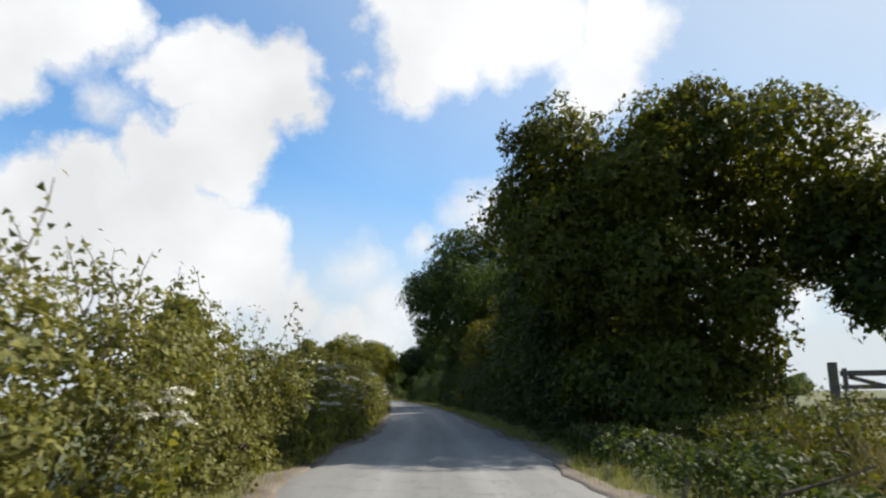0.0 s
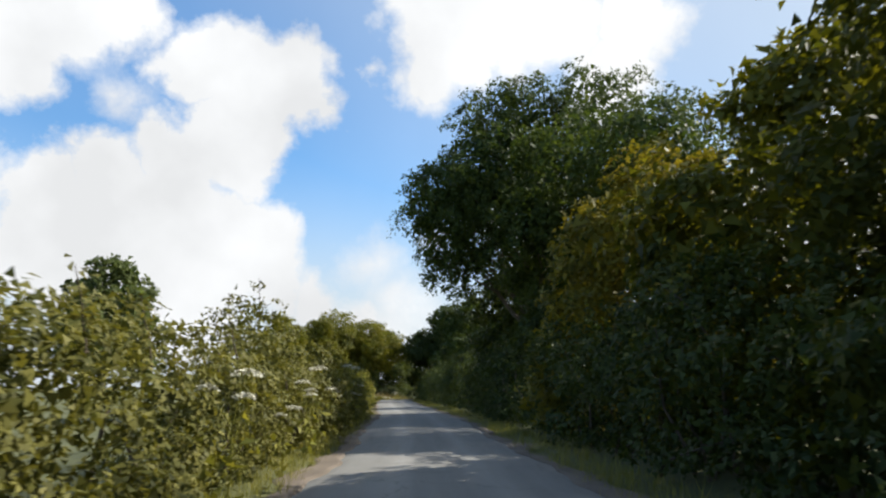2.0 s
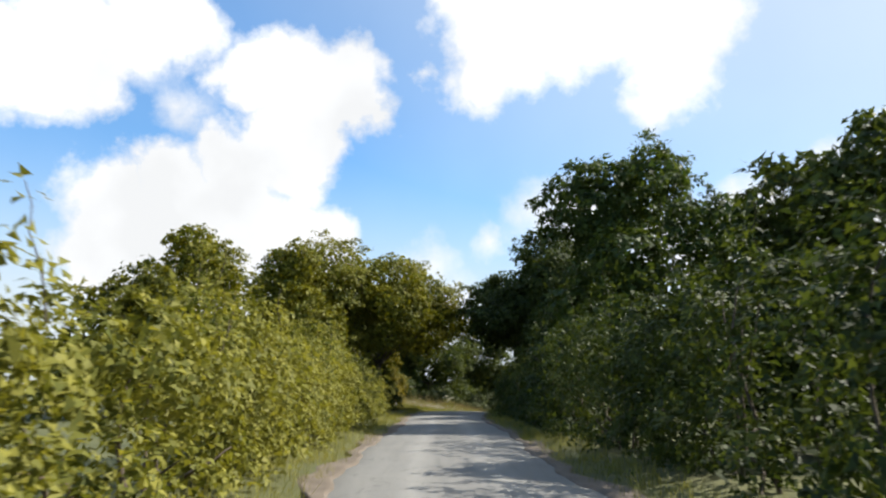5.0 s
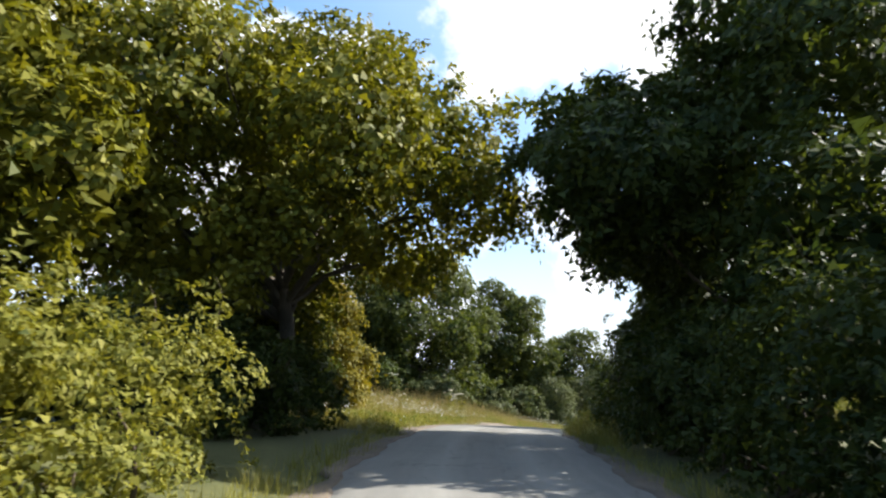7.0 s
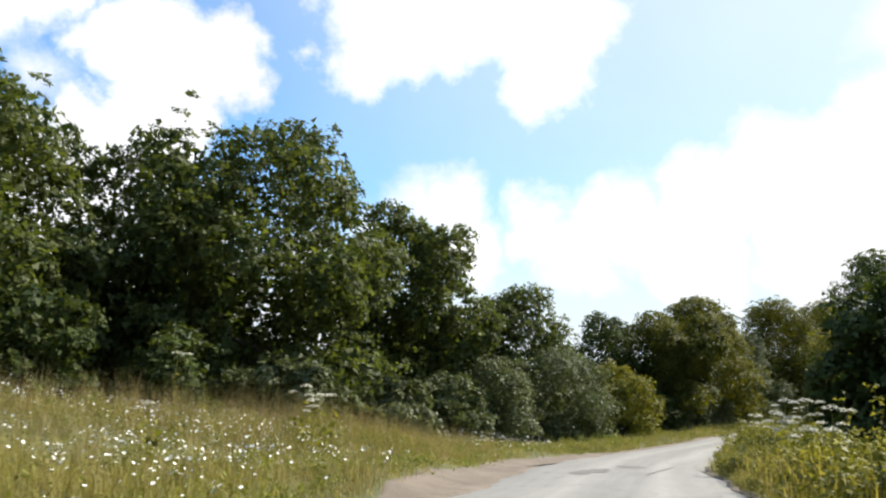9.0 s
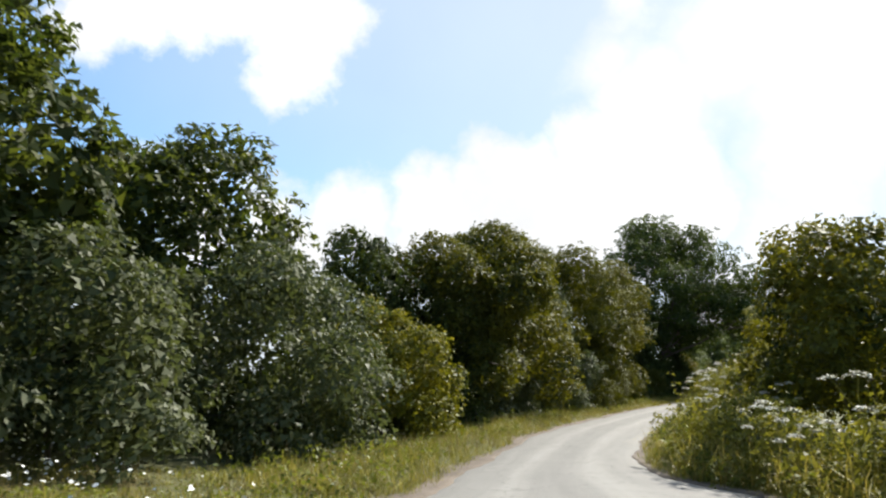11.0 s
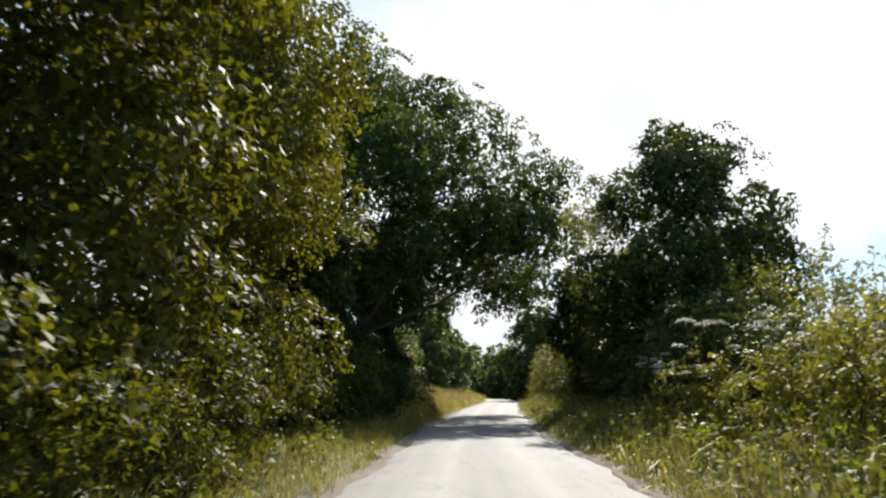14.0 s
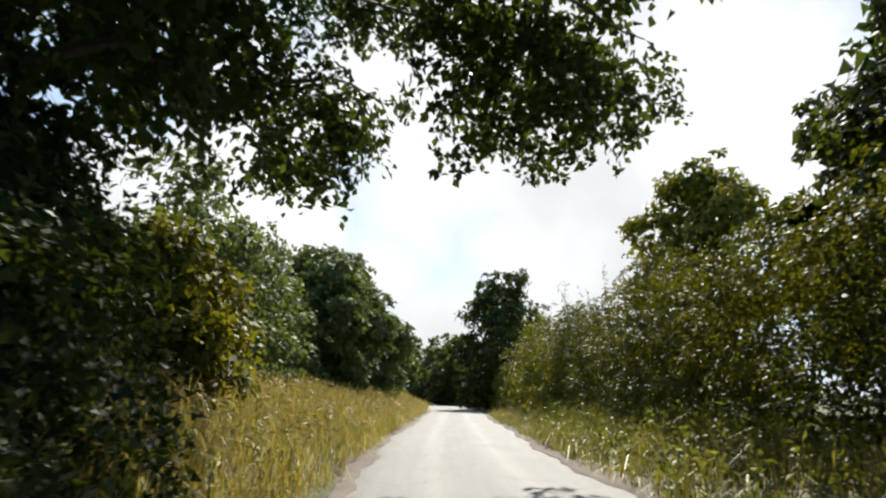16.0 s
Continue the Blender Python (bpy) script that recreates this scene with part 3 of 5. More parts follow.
def mesh_z(xy):
    """Height of the ground sheet itself, between its grid lines."""
    i = np.clip(np.searchsorted(gx, xy[:, 0]) - 1, 0, len(gx) - 2)
    j = np.clip(np.searchsorted(gy, xy[:, 1]) - 1, 0, len(gy) - 2)
    u = (xy[:, 0] - gx[i]) / (gx[i + 1] - gx[i])
    v = (xy[:, 1] - gy[j]) / (gy[j + 1] - gy[j])
    return (gz[i, j] * (1 - u) + gz[i + 1, j] * u) * (1 - v) + (gz[i, j + 1] * (1 - u) + gz[i + 1, j + 1] * u) * v


def ribbon(name, s, d0, d1, z0, z1, cols, mat, bumpy=0.0):
    """A strip along the lane between two offsets."""
    u = np.linspace(0, 1, cols)
    P = np.empty((len(s), cols, 3))
    for j, q in enumerate(u):
        P[:, j, :2] = at(s, d0 + (d1 - d0) * q)
        P[:, j, 2] = z0 + (z1 - z0) * q
    if bumpy:
        P[:, :, 2] += bumpy * wave(P[:, :, :2].reshape(-1, 2), 9, 1.7).reshape(P.shape[:2])
    return grid_mesh(name, P, mat), P


ss = np.arange(0, ARC[-1] - 1, 0.5)
cols = 17
q = np.linspace(-1, 1, cols)
RP = np.empty((len(ss), cols, 3))
for j in range(cols):
    w = half_width(ss, 1.0) if q[j] > 0 else half_width(ss, 2.6)
    RP[:, j, :2] = at(ss, q[j] * w)
    RP[:, j, 2] = 0.045 * (1 - q[j] ** 2) + 0.004
RP[:, :, 2] += 0.006 * wave(RP[:, :, :2].reshape(-1, 2), 5, 0.9).reshape(len(ss), cols)
RP[:, 0, 2] = RP[:, -1, 2] = -0.05
RP[:, :, 2] += fall(ss)[:, None]
road_me = grid_mesh("road", RP, ASPHALT)
uvl = road_me.uv_layers.new(name="road")
vi = np.empty(len(road_me.loops), np.int32)
road_me.loops.foreach_get("vertex_index", vi)
uvl.data.foreach_set("uv", np.stack([np.tile(q * HALF, len(ss))[vi], np.repeat(ss, cols)[vi]], 1).astype(np.float32).ravel())
tagged(new("road", road_me), "narrow sun-bleached asphalt country lane with worn edges", "road", "", "structure")

# ---- hedges ----
SEED = [100]


def nxt():
    SEED[0] += 1
    return SEED[0]


def hedge_run(s0, s1, side, front, depth, height, mat, leaf, density, label, piece=3.0, shoots=4, shoot_h=0.9, vary=0.22, name="hedge_bush",
              group="hedge along the lane", three=False):
    """Bushes of a hedge from s0 to s1; front: distance of its face from the lane's middle."""
    s = s0
    r = np.random.RandomState(int(s0 * 3 + side * 17 + depth * 5) % 9999)
    while s < s1:
        ln = piece * r.uniform(0.8, 1.2)
        h = height(s) if callable(height) else height
        h *= r.uniform(1 - vary, 1 + vary * 0.7)
        off = front(s + ln / 2) if callable(front) else front
        c = at(np.array([s + ln / 2]), side * (off + depth / 2))[0]
        t = np.array([np.interp(s, ARC, TAN[:, 0]), np.interp(s, ARC, TAN[:, 1])])
        rt = np.array([t[1], -t[0]]) * side
        lobes = []
        rows = max(2, int(round(h / 1.1)))
        for k in range(rows):
            for along in (-0.3, 0.3):
                zr = h / rows * 0.85
                zc = h * (k + 0.5) / rows + r.normal() * 0.08
                inset = depth * (0.10 + 0.22 * (k / rows) ** 1.5) * r.uniform(0.4, 1.3)
                o = t * along * ln + rt * (inset - 0.1 * depth)
                lobes.append((o[0] + r.normal() * 0.12, o[1] + r.normal() * 0.12, min(zc, h - zr * 0.6), ln * 0.40, ln * 0.40 * 0 + max(depth * 0.5, 0.5), zr))
        # lobes reach along and across the lane's direction
        lb = []
        for x, y, z, rl, rd, rz in lobes:
            rx = math.sqrt((rl * t[0]) ** 2 + (rd * t[1]) ** 2)
            ry = math.sqrt((rl * t[1]) ** 2 + (rd * t[0]) ** 2)
            lb.append((x, y, z, rx, ry, rz))
        n = int(density * 0.86 * ln * (h + depth))
        bush((c[0], c[1]), lb, n, leaf, mat, label, nxt(), stems=6, per=18, spread=0.24 * leaf / 0.12, name=name, category="hedge",
             group=group, shoots=int(shoots * r.uniform(0.4, 1.5)), shoot_h=shoot_h, three=three)
        s += ln * 0.92


S = lambda y: near(*MID[np.argmin(np.abs(MID[:, 1] - y))])  # the way along the lane at a given y


def SP(x, y):
    return near(x, y)


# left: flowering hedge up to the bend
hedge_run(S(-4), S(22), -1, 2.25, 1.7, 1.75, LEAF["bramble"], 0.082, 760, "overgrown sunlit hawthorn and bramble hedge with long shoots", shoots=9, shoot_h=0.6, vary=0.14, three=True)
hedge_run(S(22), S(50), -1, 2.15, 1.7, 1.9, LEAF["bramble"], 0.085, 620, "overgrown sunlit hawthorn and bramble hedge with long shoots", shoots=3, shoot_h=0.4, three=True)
# this stretch takes the darker bramble leaves in place of oak shade
hedge_run(S(50), S(66), -1, 2.2, 1.8, 1.75, LEAF["bramble"], 0.09, 520, "overgrown hedge under an oak, darker leaves standing in for its shade", shoots=2, shoot_h=0.4, vary=0.12, three=True)
hedge_run(S(66), S(90), -1, 2.2, 1.8, 1.8, LEAF["hedge"], 0.095, 460, "overgrown hawthorn hedge, bright green in the sun", shoots=2, shoot_h=0.5, vary=0.15, three=True)
hedge_run(S(90), S(105), -1, 2.45, 1.9, 2.15, LEAF["hedge"], 0.085, 680, "overgrown yellow-green hedge in full sun", shoots=3, shoot_h=0.5, three=True)
hedge_run(S(105), S(116), -1, 2.95, 1.9, 2.0, LEAF["hedge"], 0.085, 640, "overgrown yellow-green hedge in full sun", shoots=4, shoot_h=0.5, three=True)


def dome(h, r, low=0.0, n=9, squash=1.0, seed=0):
    """Lobes of a rounded, uneven crown of radius r between the heights low and h: rings of lobes, leafy down to low."""
    rr = np.random.RandomState(seed)
    d = h - low
    out = [(0, 0, low + d * 0.5, r * 0.62, r * 0.62 * squash, d * 0.42)]
    for f, q, count, size in ((0.16, 0.66, max(4, n // 2), 0.36), (0.42, 0.70, max(4, n // 2), 0.38), (0.68, 0.52, max(3, n // 3), 0.38), (0.86, 0.18, 2, 0.34)):
        a0 = rr.uniform(0, 6.28)
        for k in range(count):
            a = a0 + k * 6.283 / count + rr.uniform(-0.35, 0.35)
            g = f + rr.uniform(-0.08, 0.08)
            s = r * size * rr.uniform(0.75, 1.2)
            sz = min(s * rr.uniform(0.7, 1.0), d * 0.24)
            qq = q * rr.uniform(0.82, 1.15)
            z = min(max(low + d * g, low + sz * 0.7), h - sz * 0.85)
            out.append((math.cos(a) * r * qq, math.sin(a) * r * qq * squash, z, s, s, sz))
    return out


def std_tree(x, y, h, r, low, kind, label, leaves, leaf=0.26, n=9, trunk_r=0.14, name="tree", seed=None, **kw):
    sd = nxt() if seed is None else seed
    return tree((x, y), dome(h, r, low, n, 1.0, sd), int(leaves * 0.74), leaf * 1.11, LEAF[kind], label, trunk_r, max(0.8, low + (h - low) * 0.22), seed=sd, name=name, **kw)


DK = "dense hawthorn tree beside the lane, dark green with shade put into the leaves"
# right: dark trees close to the lane, mostly in shade-darkened leaf colours
std_tree(13.2, 19.5, 6.8, 3.4, 2.7, "dark", "hawthorn tree with a raised crown over a field gate", 20000, 0.15)
FIRST = dome(8.2, 3.5, 0.2, 12, 1.0, 5) + [(-2.4, 0.4, 7.6, 1.5, 1.5, 1.3), (-3.0, 0.9, 6.2, 1.5, 1.5, 1.3), (-2.6, -0.4, 5.0, 1.6, 1.6, 1.4), (2.4, -2.2, 6.9, 2.2, 2.2, 1.3), (2.8, -0.8, 5.9, 1.9, 1.9, 1.5),
                                              (4.6, -2.6, 5.4, 1.9, 1.9, 1.2), (3.6, -0.4, 4.8, 2.2, 2.2, 1.4), (0.8, -1.2, 7.6, 1.9, 1.9, 1.2)]
tree((7.2, 22.2), FIRST, 72000, 0.13, LEAF["shade"], "dense hawthorn tree in shade-darkened leaves, olive where the sun reaches it", 0.16, 2.0, seed=5, fill=0.42)
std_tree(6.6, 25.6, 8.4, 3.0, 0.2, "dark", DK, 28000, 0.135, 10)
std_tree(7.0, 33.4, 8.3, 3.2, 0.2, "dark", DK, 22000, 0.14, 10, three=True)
std_tree(6.8, 40.8, 7.4, 3.0, 0.2, "shade", "sallow bush beside the lane, shade put into its brown-green leaves", 20000, 0.14, 10, three=True)
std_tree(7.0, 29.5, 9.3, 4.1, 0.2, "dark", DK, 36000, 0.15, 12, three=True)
std_tree(7.6, 37.0, 8.2, 3.8, 0.2, "shade", "sallow bush beside the lane, shade put into its brown-green leaves", 28000, 0.15, 12, three=True)
std_tree(7.0, 45.2, 7.4, 3.7, 0.2, "field", "yellow-olive sallow bush lit from behind", 34000, 0.15, 12, three=True)
std_tree(6.0, 52.4, 7.6, 4.2, 0.2, "olive", "yellow-olive sallow bush lit from behind", 38000, 0.15, 12, three=True)
std_tree(3.8, 60.0, 4.6, 2.3, 0.0, "dark", "dark holly bush below an oak", 14000, 0.15, 9, 0.05, name="bush", category="bush")
std_tree(3.6, 71.0, 7.2, 3.0, 0.0, "dark", "dark holly bush below an oak", 15000, 0.16, 9, 0.05, name="bush", category="bush")
# nettles in the darkened leaf colour, making up for missing tree shade
hedge_run(S(9), S(22), 1, 2.5, 1.3, 0.48, LEAF["dark"], 0.08, 420, "low nettles at the edge of the lane, leaves darkened as shade", shoots=0, shoot_h=0.3, name="weeds", group="weeds along the lane")
hedge_run(S(3), S(18), 1, 4.0, 3.0, 1.0, LEAF["shade"], 0.06, 620, "nettles and tall weeds beside a field gate", three=True, shoots=3, shoot_h=0.5, name="weeds", group="weeds along the lane")
# dark leaf colour stands in for the shade under these trees
hedge_run(S(22), S(60), 1, 2.6, 2.0, 2.5, LEAF["dark"], 0.11, 290, "hedge under the trees, shade put into its dark leaves", shoots=0, three=True)
hedge_run(S(60), S(118), 1, 2.5, 2.2, 2.7, LEAF["dark"], 0.115, 270, "hedge under the trees, shade put into its dark leaves", shoots=2, three=True)

# the oak over the lane
OAK = [(-4.6, -1.5, 8.2, 2.6, 2.6, 1.9), (-5.0, 2.2, 9.8, 2.4, 2.4, 1.9), (-3.2, -4.0, 10.6, 2.6, 2.6, 2.0), (-1.0, 0, 13.0, 3.4, 3.4, 2.4),
       (2.6, -3.4, 11.0, 3.0, 3.0, 2.2), (3.6, 2.4, 10.6, 3.0, 3.0, 2.2), (-1.5, 4.4, 11.4, 2.8, 2.8, 2.1), (0.4, -4.6, 8.2, 2.6, 2.6, 1.6),
       (5.6, -0.6, 8.2, 2.6, 2.6, 1.8), (3.4, -4.6, 7.4, 2.2, 2.2, 1.4), (0.2, -5.6, 6.8, 1.9, 1.9, 1.3), (5.4, -3.2, 6.4, 2.2, 2.2, 1.5), (-2.2, -2.4, 6.9, 2.2, 2.2, 1.3), (1.4, -3.0, 6.6, 2.2, 2.2, 1.3), (-4.6, 1.0, 7.0, 2.0, 2.0, 1.4), (3.6, -0.5, 6.4, 2.2, 2.2, 1.4), (-2.6, -1.0, 11.6, 3.0, 3.0, 2.0), (1.0, 1.2, 10.2, 3.6, 3.6, 2.0), (-0.2, -8.3, 9.4, 2.6, 2.6, 2.0), (2.8, -8.0, 10.0, 2.6, 2.6, 2.0), (1.6, -10.6, 9.0, 2.2, 2.2, 1.7), (-5.6, -0.2, 10.6, 2.0, 2.0, 1.6), (-2.2, -1.5, 13.8, 2.6, 2.6, 2.0), (1.6, -1.6, 14.2, 2.6, 2.6, 2.0), (-5.2, -2.8, 9.6, 2.1, 2.1, 1.7),
       (-1.5, -5.5, 7.8, 2.4, 2.4, 1.5), (-2.6, -4.0, 8.8, 2.2, 2.2, 1.5), (-1.2, -2.6, 5.6, 1.7, 1.7, 1.0), (0.8, -2.0, 6.0, 1.9, 1.9, 1.2), (-0.4, 0.8, 6.6, 2.0, 2.0, 1.3)]
tree((4.9, 66.8), OAK, 116000, 0.16, LEAF["oak"], "spreading oak tree whose limbs reach over the lane", 0.34, 4.2, (-0.3, 0), per=34, spread=0.5,
     name="oak_tree", seed=7, twigs=3, three=True, fill=0.14, skin=1.0)
std_tree(4.9, 83.6, 12.0, 3.7, 0.3, "dark", "tall ivy-clad hawthorn tree beside the lane", 44000, 0.15, 12)
std_tree(3.2, 95.0, 6.5, 3.2, 0.2, "dark", DK, 24000, 0.15)
std_tree(1.4, 108.0, 10.8, 4.8, 0.3, "oak", "tall dark oak tree beside the lane", 46000, 0.18, 12)
std_tree(0.8, 117.4, 8.0, 3.5, 0.2, "dark", "dark hawthorn tree on the approach to the bend", 30000, 0.18, 11)
BEND = dome(11.5, 5.2, 0.2, 13, 1.0, 8) + [(-4.6, 0.4, 6.9, 1.8, 1.8, 1.4), (-4.2, -1.6, 5.6, 1.7, 1.7, 1.3), (-3.6, 1.8, 8.0, 1.8, 1.8, 1.3), (-2.8, 4.6, 7.0, 2.0, 2.0, 1.6), (-3.1, 4.6, 5.4, 1.4, 1.4, 1.3)]
tree((-0.9, 125.8), BEND, 60000, 0.185, LEAF["dark"], "rounded dark maple tree at the bend, leafy to the ground", 0.2, 2.4, seed=8, fill=0.3, three=True)

# left: trees behind the hedge and the leaning maple at the bend
std_tree(-19.5, 108.5, 6.2, 3.4, 0.4, "field", "field maple tree behind the hedge", 18000, 0.19)
std_tree(-20.8, 116.0, 9.6, 4.2, 0.4, "lime", "field maple tree behind the hedge", 28000, 0.19, 11)
std_tree(-17.4, 121.4, 9.7, 3.7, 0.4, "lime", "field maple tree behind the hedge", 28000, 0.18, 11)
MAPLE = [(1.2, 0.5, 8.6, 3.2, 3.2, 2.0), (-2.6, -1.0, 9.0, 3.2, 3.2, 2.2), (3.8, 0.8, 7.0, 2.5, 2.5, 1.7), (-5.0, -1.8, 7.4, 2.8, 2.8, 2.2),
         (2.4, -2.4, 6.6, 2.4, 2.4, 1.6), (-1.4, -3.0, 7.2, 2.6, 2.6, 1.9), (5.2, 1.6, 5.9, 1.6, 1.6, 1.2), (0.4, 3.0, 7.0, 3.0, 3.0, 1.9),
         (-3.4, -3.4, 5.2, 2.4, 2.4, 1.8), (1.4, -1.4, 4.9, 2.0, 2.0, 1.3), (-0.8, -2.2, 4.4, 2.0, 2.0, 1.5), (3.0, 2.4, 4.8, 1.8, 1.8, 1.1), (-2.6, 2.2, 3.4, 2.0, 2.0, 1.9),
         (0.2, 2.2, 4.6, 1.3, 1.3, 1.4), (-0.2, 2.6, 2.4, 1.3, 1.3, 1.7), (-0.2, 2.0, 6.4, 1.6, 1.6, 1.4)]
tree((-13.4, 126.6), MAPLE, 66000, 0.16, LEAF["lime"], "leaning field maple with its crown hanging over the lane", 0.26, 3.4, (0.5, -0.2), per=32,
     spread=0.48, name="maple_tree", seed=21, twigs=1, three=False, fill=0.22, skin=1.0)
# elders behind the maple, its shade held by their dark leaf colour
std_tree(-16.8, 133.4, 8.0, 2.8, 0.0, "dark", "dark shaded elder bush behind the maple", 18000, 0.14, 9, 0.05, name="bush", category="bush")
std_tree(-14.2, 129.6, 4.4, 1.7, 0.0, "dark", "dark shaded elder bush behind the maple", 14000, 0.11, 8, 0.05, name="bush", category="bush", three=True)
std_tree(-15.3, 138.2, 5.3, 2.4, 0.0, "olive", "sunlit yellow-green sallow bush at the edge of a meadow", 26000, 0.14, 11, 0.06, name="bush", category="bush")

# beyond the bend
std_tree(-27.4, 158.6, 10.8, 4.6, 0.0, "elm", "dark green tree behind the meadow", 26000, 0.22, 12, fill=0.4)
std_tree(-31.0, 156.0, 10.4, 5.4, 0.2, "elm", "broad dark oak tree behind the meadow", 34000, 0.22, 14, fill=0.4)
std_tree(-18.6, 162.5, 12.4, 4.2, 0.2, "elm", "tall elm tree in the row behind the meadow", 26000, 0.18, 12, three=True, fill=0.30)
std_tree(-23.5, 158.5, 12.0, 5.6, 0.2, "elm", "broad dark oak tree behind the meadow", 42000, 0.19, 14, three=True, fill=0.30)
std_tree(-14.0, 162.5, 12.4, 5.4, 0.2, "elm", "broad dark oak tree behind the meadow", 48000, 0.18, 14, three=True, fill=0.30)
std_tree(-8.2, 169.5, 11.2, 4.6, 0.2, "elm", "dark green tree behind the meadow", 36000, 0.18, 12, three=True, fill=0.30)
std_tree(-2.0, 174.0, 8.8, 3.7, 0.2, "elm", "small hawthorn tree behind the meadow", 22000, 0.16, three=True, fill=0.30)
std_tree(-4.2, 166.5, 3.6, 2.4, 0.0, "grey", "grey-green blackthorn bush at the meadow edge", 16000, 0.11, 8, 0.05, name="bush", category="bush")
std_tree(-0.4, 170.0, 4.6, 3.0, 0.0, "grey", "grey-green blackthorn bush at the meadow edge", 22000, 0.11, 9, 0.05, name="bush", category="bush", three=True)
std_tree(4.4, 175.4, 4.1, 2.7, 0.0, "lime", "small yellow-green bush at the verge", 20000, 0.10, 9, 0.05, name="bush", category="bush", three=False)
LEFT = dome(7.8, 3.8, 1.6, 13, 1.0, 15) + [(2.6, -1.2, 6.4, 1.6, 1.6, 1.1), (3.0, 0.6, 5.0, 1.6, 1.6, 1.2), (2.0, -2.6, 5.4, 1.6, 1.6, 1.0), (4.2, 0.4, 7.0, 1.5, 1.5, 1.1), (3.4, 1.6, 7.9, 1.8, 1.8, 1.2)]
# shade of the side facing the lane is in the leaf colour
tree((9.3, 181.0), LEFT, 60000, 0.125, LEAF["shade"], "maple tree with shade-darkened leaves and sunlit yellow-green rim", 0.16, 2.2, seed=15, three=False, per=26, spread=0.36, fill=0.2)
std_tree(13.6, 184.4, 9.2, 3.9, 0.2, "field", "maple tree with shade-darkened leaves and sunlit yellow-green rim", 46000, 0.12, 12, three=True, per=26, spread=0.36)
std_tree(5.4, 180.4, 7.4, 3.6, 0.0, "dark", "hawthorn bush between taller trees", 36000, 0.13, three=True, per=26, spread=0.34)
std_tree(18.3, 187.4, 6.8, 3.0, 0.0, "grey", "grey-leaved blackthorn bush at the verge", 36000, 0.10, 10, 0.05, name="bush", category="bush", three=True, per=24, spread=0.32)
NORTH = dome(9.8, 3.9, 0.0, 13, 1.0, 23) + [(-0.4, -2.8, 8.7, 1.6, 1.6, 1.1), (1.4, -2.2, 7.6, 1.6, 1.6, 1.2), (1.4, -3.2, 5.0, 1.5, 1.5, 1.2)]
tree((22.7, 192.0), NORTH, 52000, 0.12, LEAF["shade"], "maple tree close to the lane, shade-darkened leaves, yellow-green at its rim", 0.16, 2.4, seed=23, three=True, per=26, spread=0.36)
EAST = dome(9.8, 4.0, 0.0, 13, 1.0, 19) + [(2.0, -2.4, 7.4, 1.7, 1.7, 1.2), (0.4, -3.2, 5.6, 1.6, 1.6, 1.2), (2.8, -1.4, 5.2, 1.6, 1.6, 1.2), (1.6, -1.0, 9.0, 1.8, 1.8, 1.1), (-0.6, -4.0, 6.8, 1.4, 1.4, 1.0)]
tree((28.0, 196.0), EAST, 62000, 0.105, LEAF["field"], "maple tree close to the lane, shade-darkened leaves, yellow-green at its rim", 0.16, 2.4, seed=19, three=False, per=26, spread=0.36, fill=0.2)
std_tree(34.2, 200.6, 11.0, 3.7, 0.0, "dark", "dark ivy-clad tree beside the oak", 36000, 0.15, 12, 0.12, fill=0.4)
std_tree(39.6, 205.0, 11.4, 3.5, 0.0, "dark", "dark ivy-clad tree beside the oak", 36000, 0.14, 12, 0.12, fill=0.4)
OAK2 = [(2.0, -4.5, 9.0, 3.2, 3.2, 2.0), (6.0, -3.2, 8.8, 3.0, 3.0, 1.9), (4.0, 0.5, 12.6, 3.6, 3.6, 2.4), (0, 0, 14.0, 3.8, 3.8, 2.4),
        (8.8, -2.6, 6.9, 2.4, 2.4, 1.5), (3.6, -6.4, 7.8, 2.4, 2.4, 1.5), (-3.4, -1.6, 12.0, 3.2, 3.2, 2.2), (-2.4, -5.0, 9.8, 2.8, 2.8, 1.9),
        (9.6, 1.4, 9.6, 2.6, 2.6, 1.9), (12.4, -1.6, 6.7, 2.4, 2.4, 1.4), (9.2, 2.6, 6.0, 1.8, 1.8, 1.3), (5.4, 1.6, 6.0, 2.0, 2.0, 1.5),
        (-5.6, -4.0, 8.0, 2.6, 2.6, 1.8), (-6.4, -0.6, 9.6, 2.8, 2.8, 2.0), (-0.4, -3.4, 6.8, 2.4, 2.4, 1.6), (3.0, -3.6, 6.4, 2.0, 2.0, 1.3),
        (0.4, 0.0, 4.6, 1.6, 1.6, 2.6), (7.6, -6.4, 8.2, 2.0, 2.0, 1.5), (2.4, 0.8, 7.0, 2.2, 2.2, 1.6),
        (3.2, -4.6, 12.2, 2.6, 2.6, 2.0), (5.6, -6.6, 10.2, 2.3, 2.3, 1.7), (0, 0.6, 15.4, 3.0, 3.0, 2.0), (3.2, -2.0, 14.4, 2.4, 2.4, 1.8),
        (9.6, -1.8, 5.9, 1.9, 1.9, 1.3), (8.0, 1.3, 5.0, 1.3, 1.3, 1.3), (3.6, 0.6, 5.2, 2.0, 2.0, 2.2), (5.2, 2.4, 7.4, 2.2, 2.2, 2.0), (6.6, 2.0, 9.6, 2.2, 2.2, 1.8)]
tree((44.0, 206.4), OAK2, 112000, 0.165, LEAF["oak"], "great oak tree with limbs arching over the lane", 0.36, 4.0, (0.5, -0.4), per=34, spread=0.48,
     name="oak_tree", seed=33, twigs=4, fill=0.10, shell=0.26, three=False, skin=1.0)
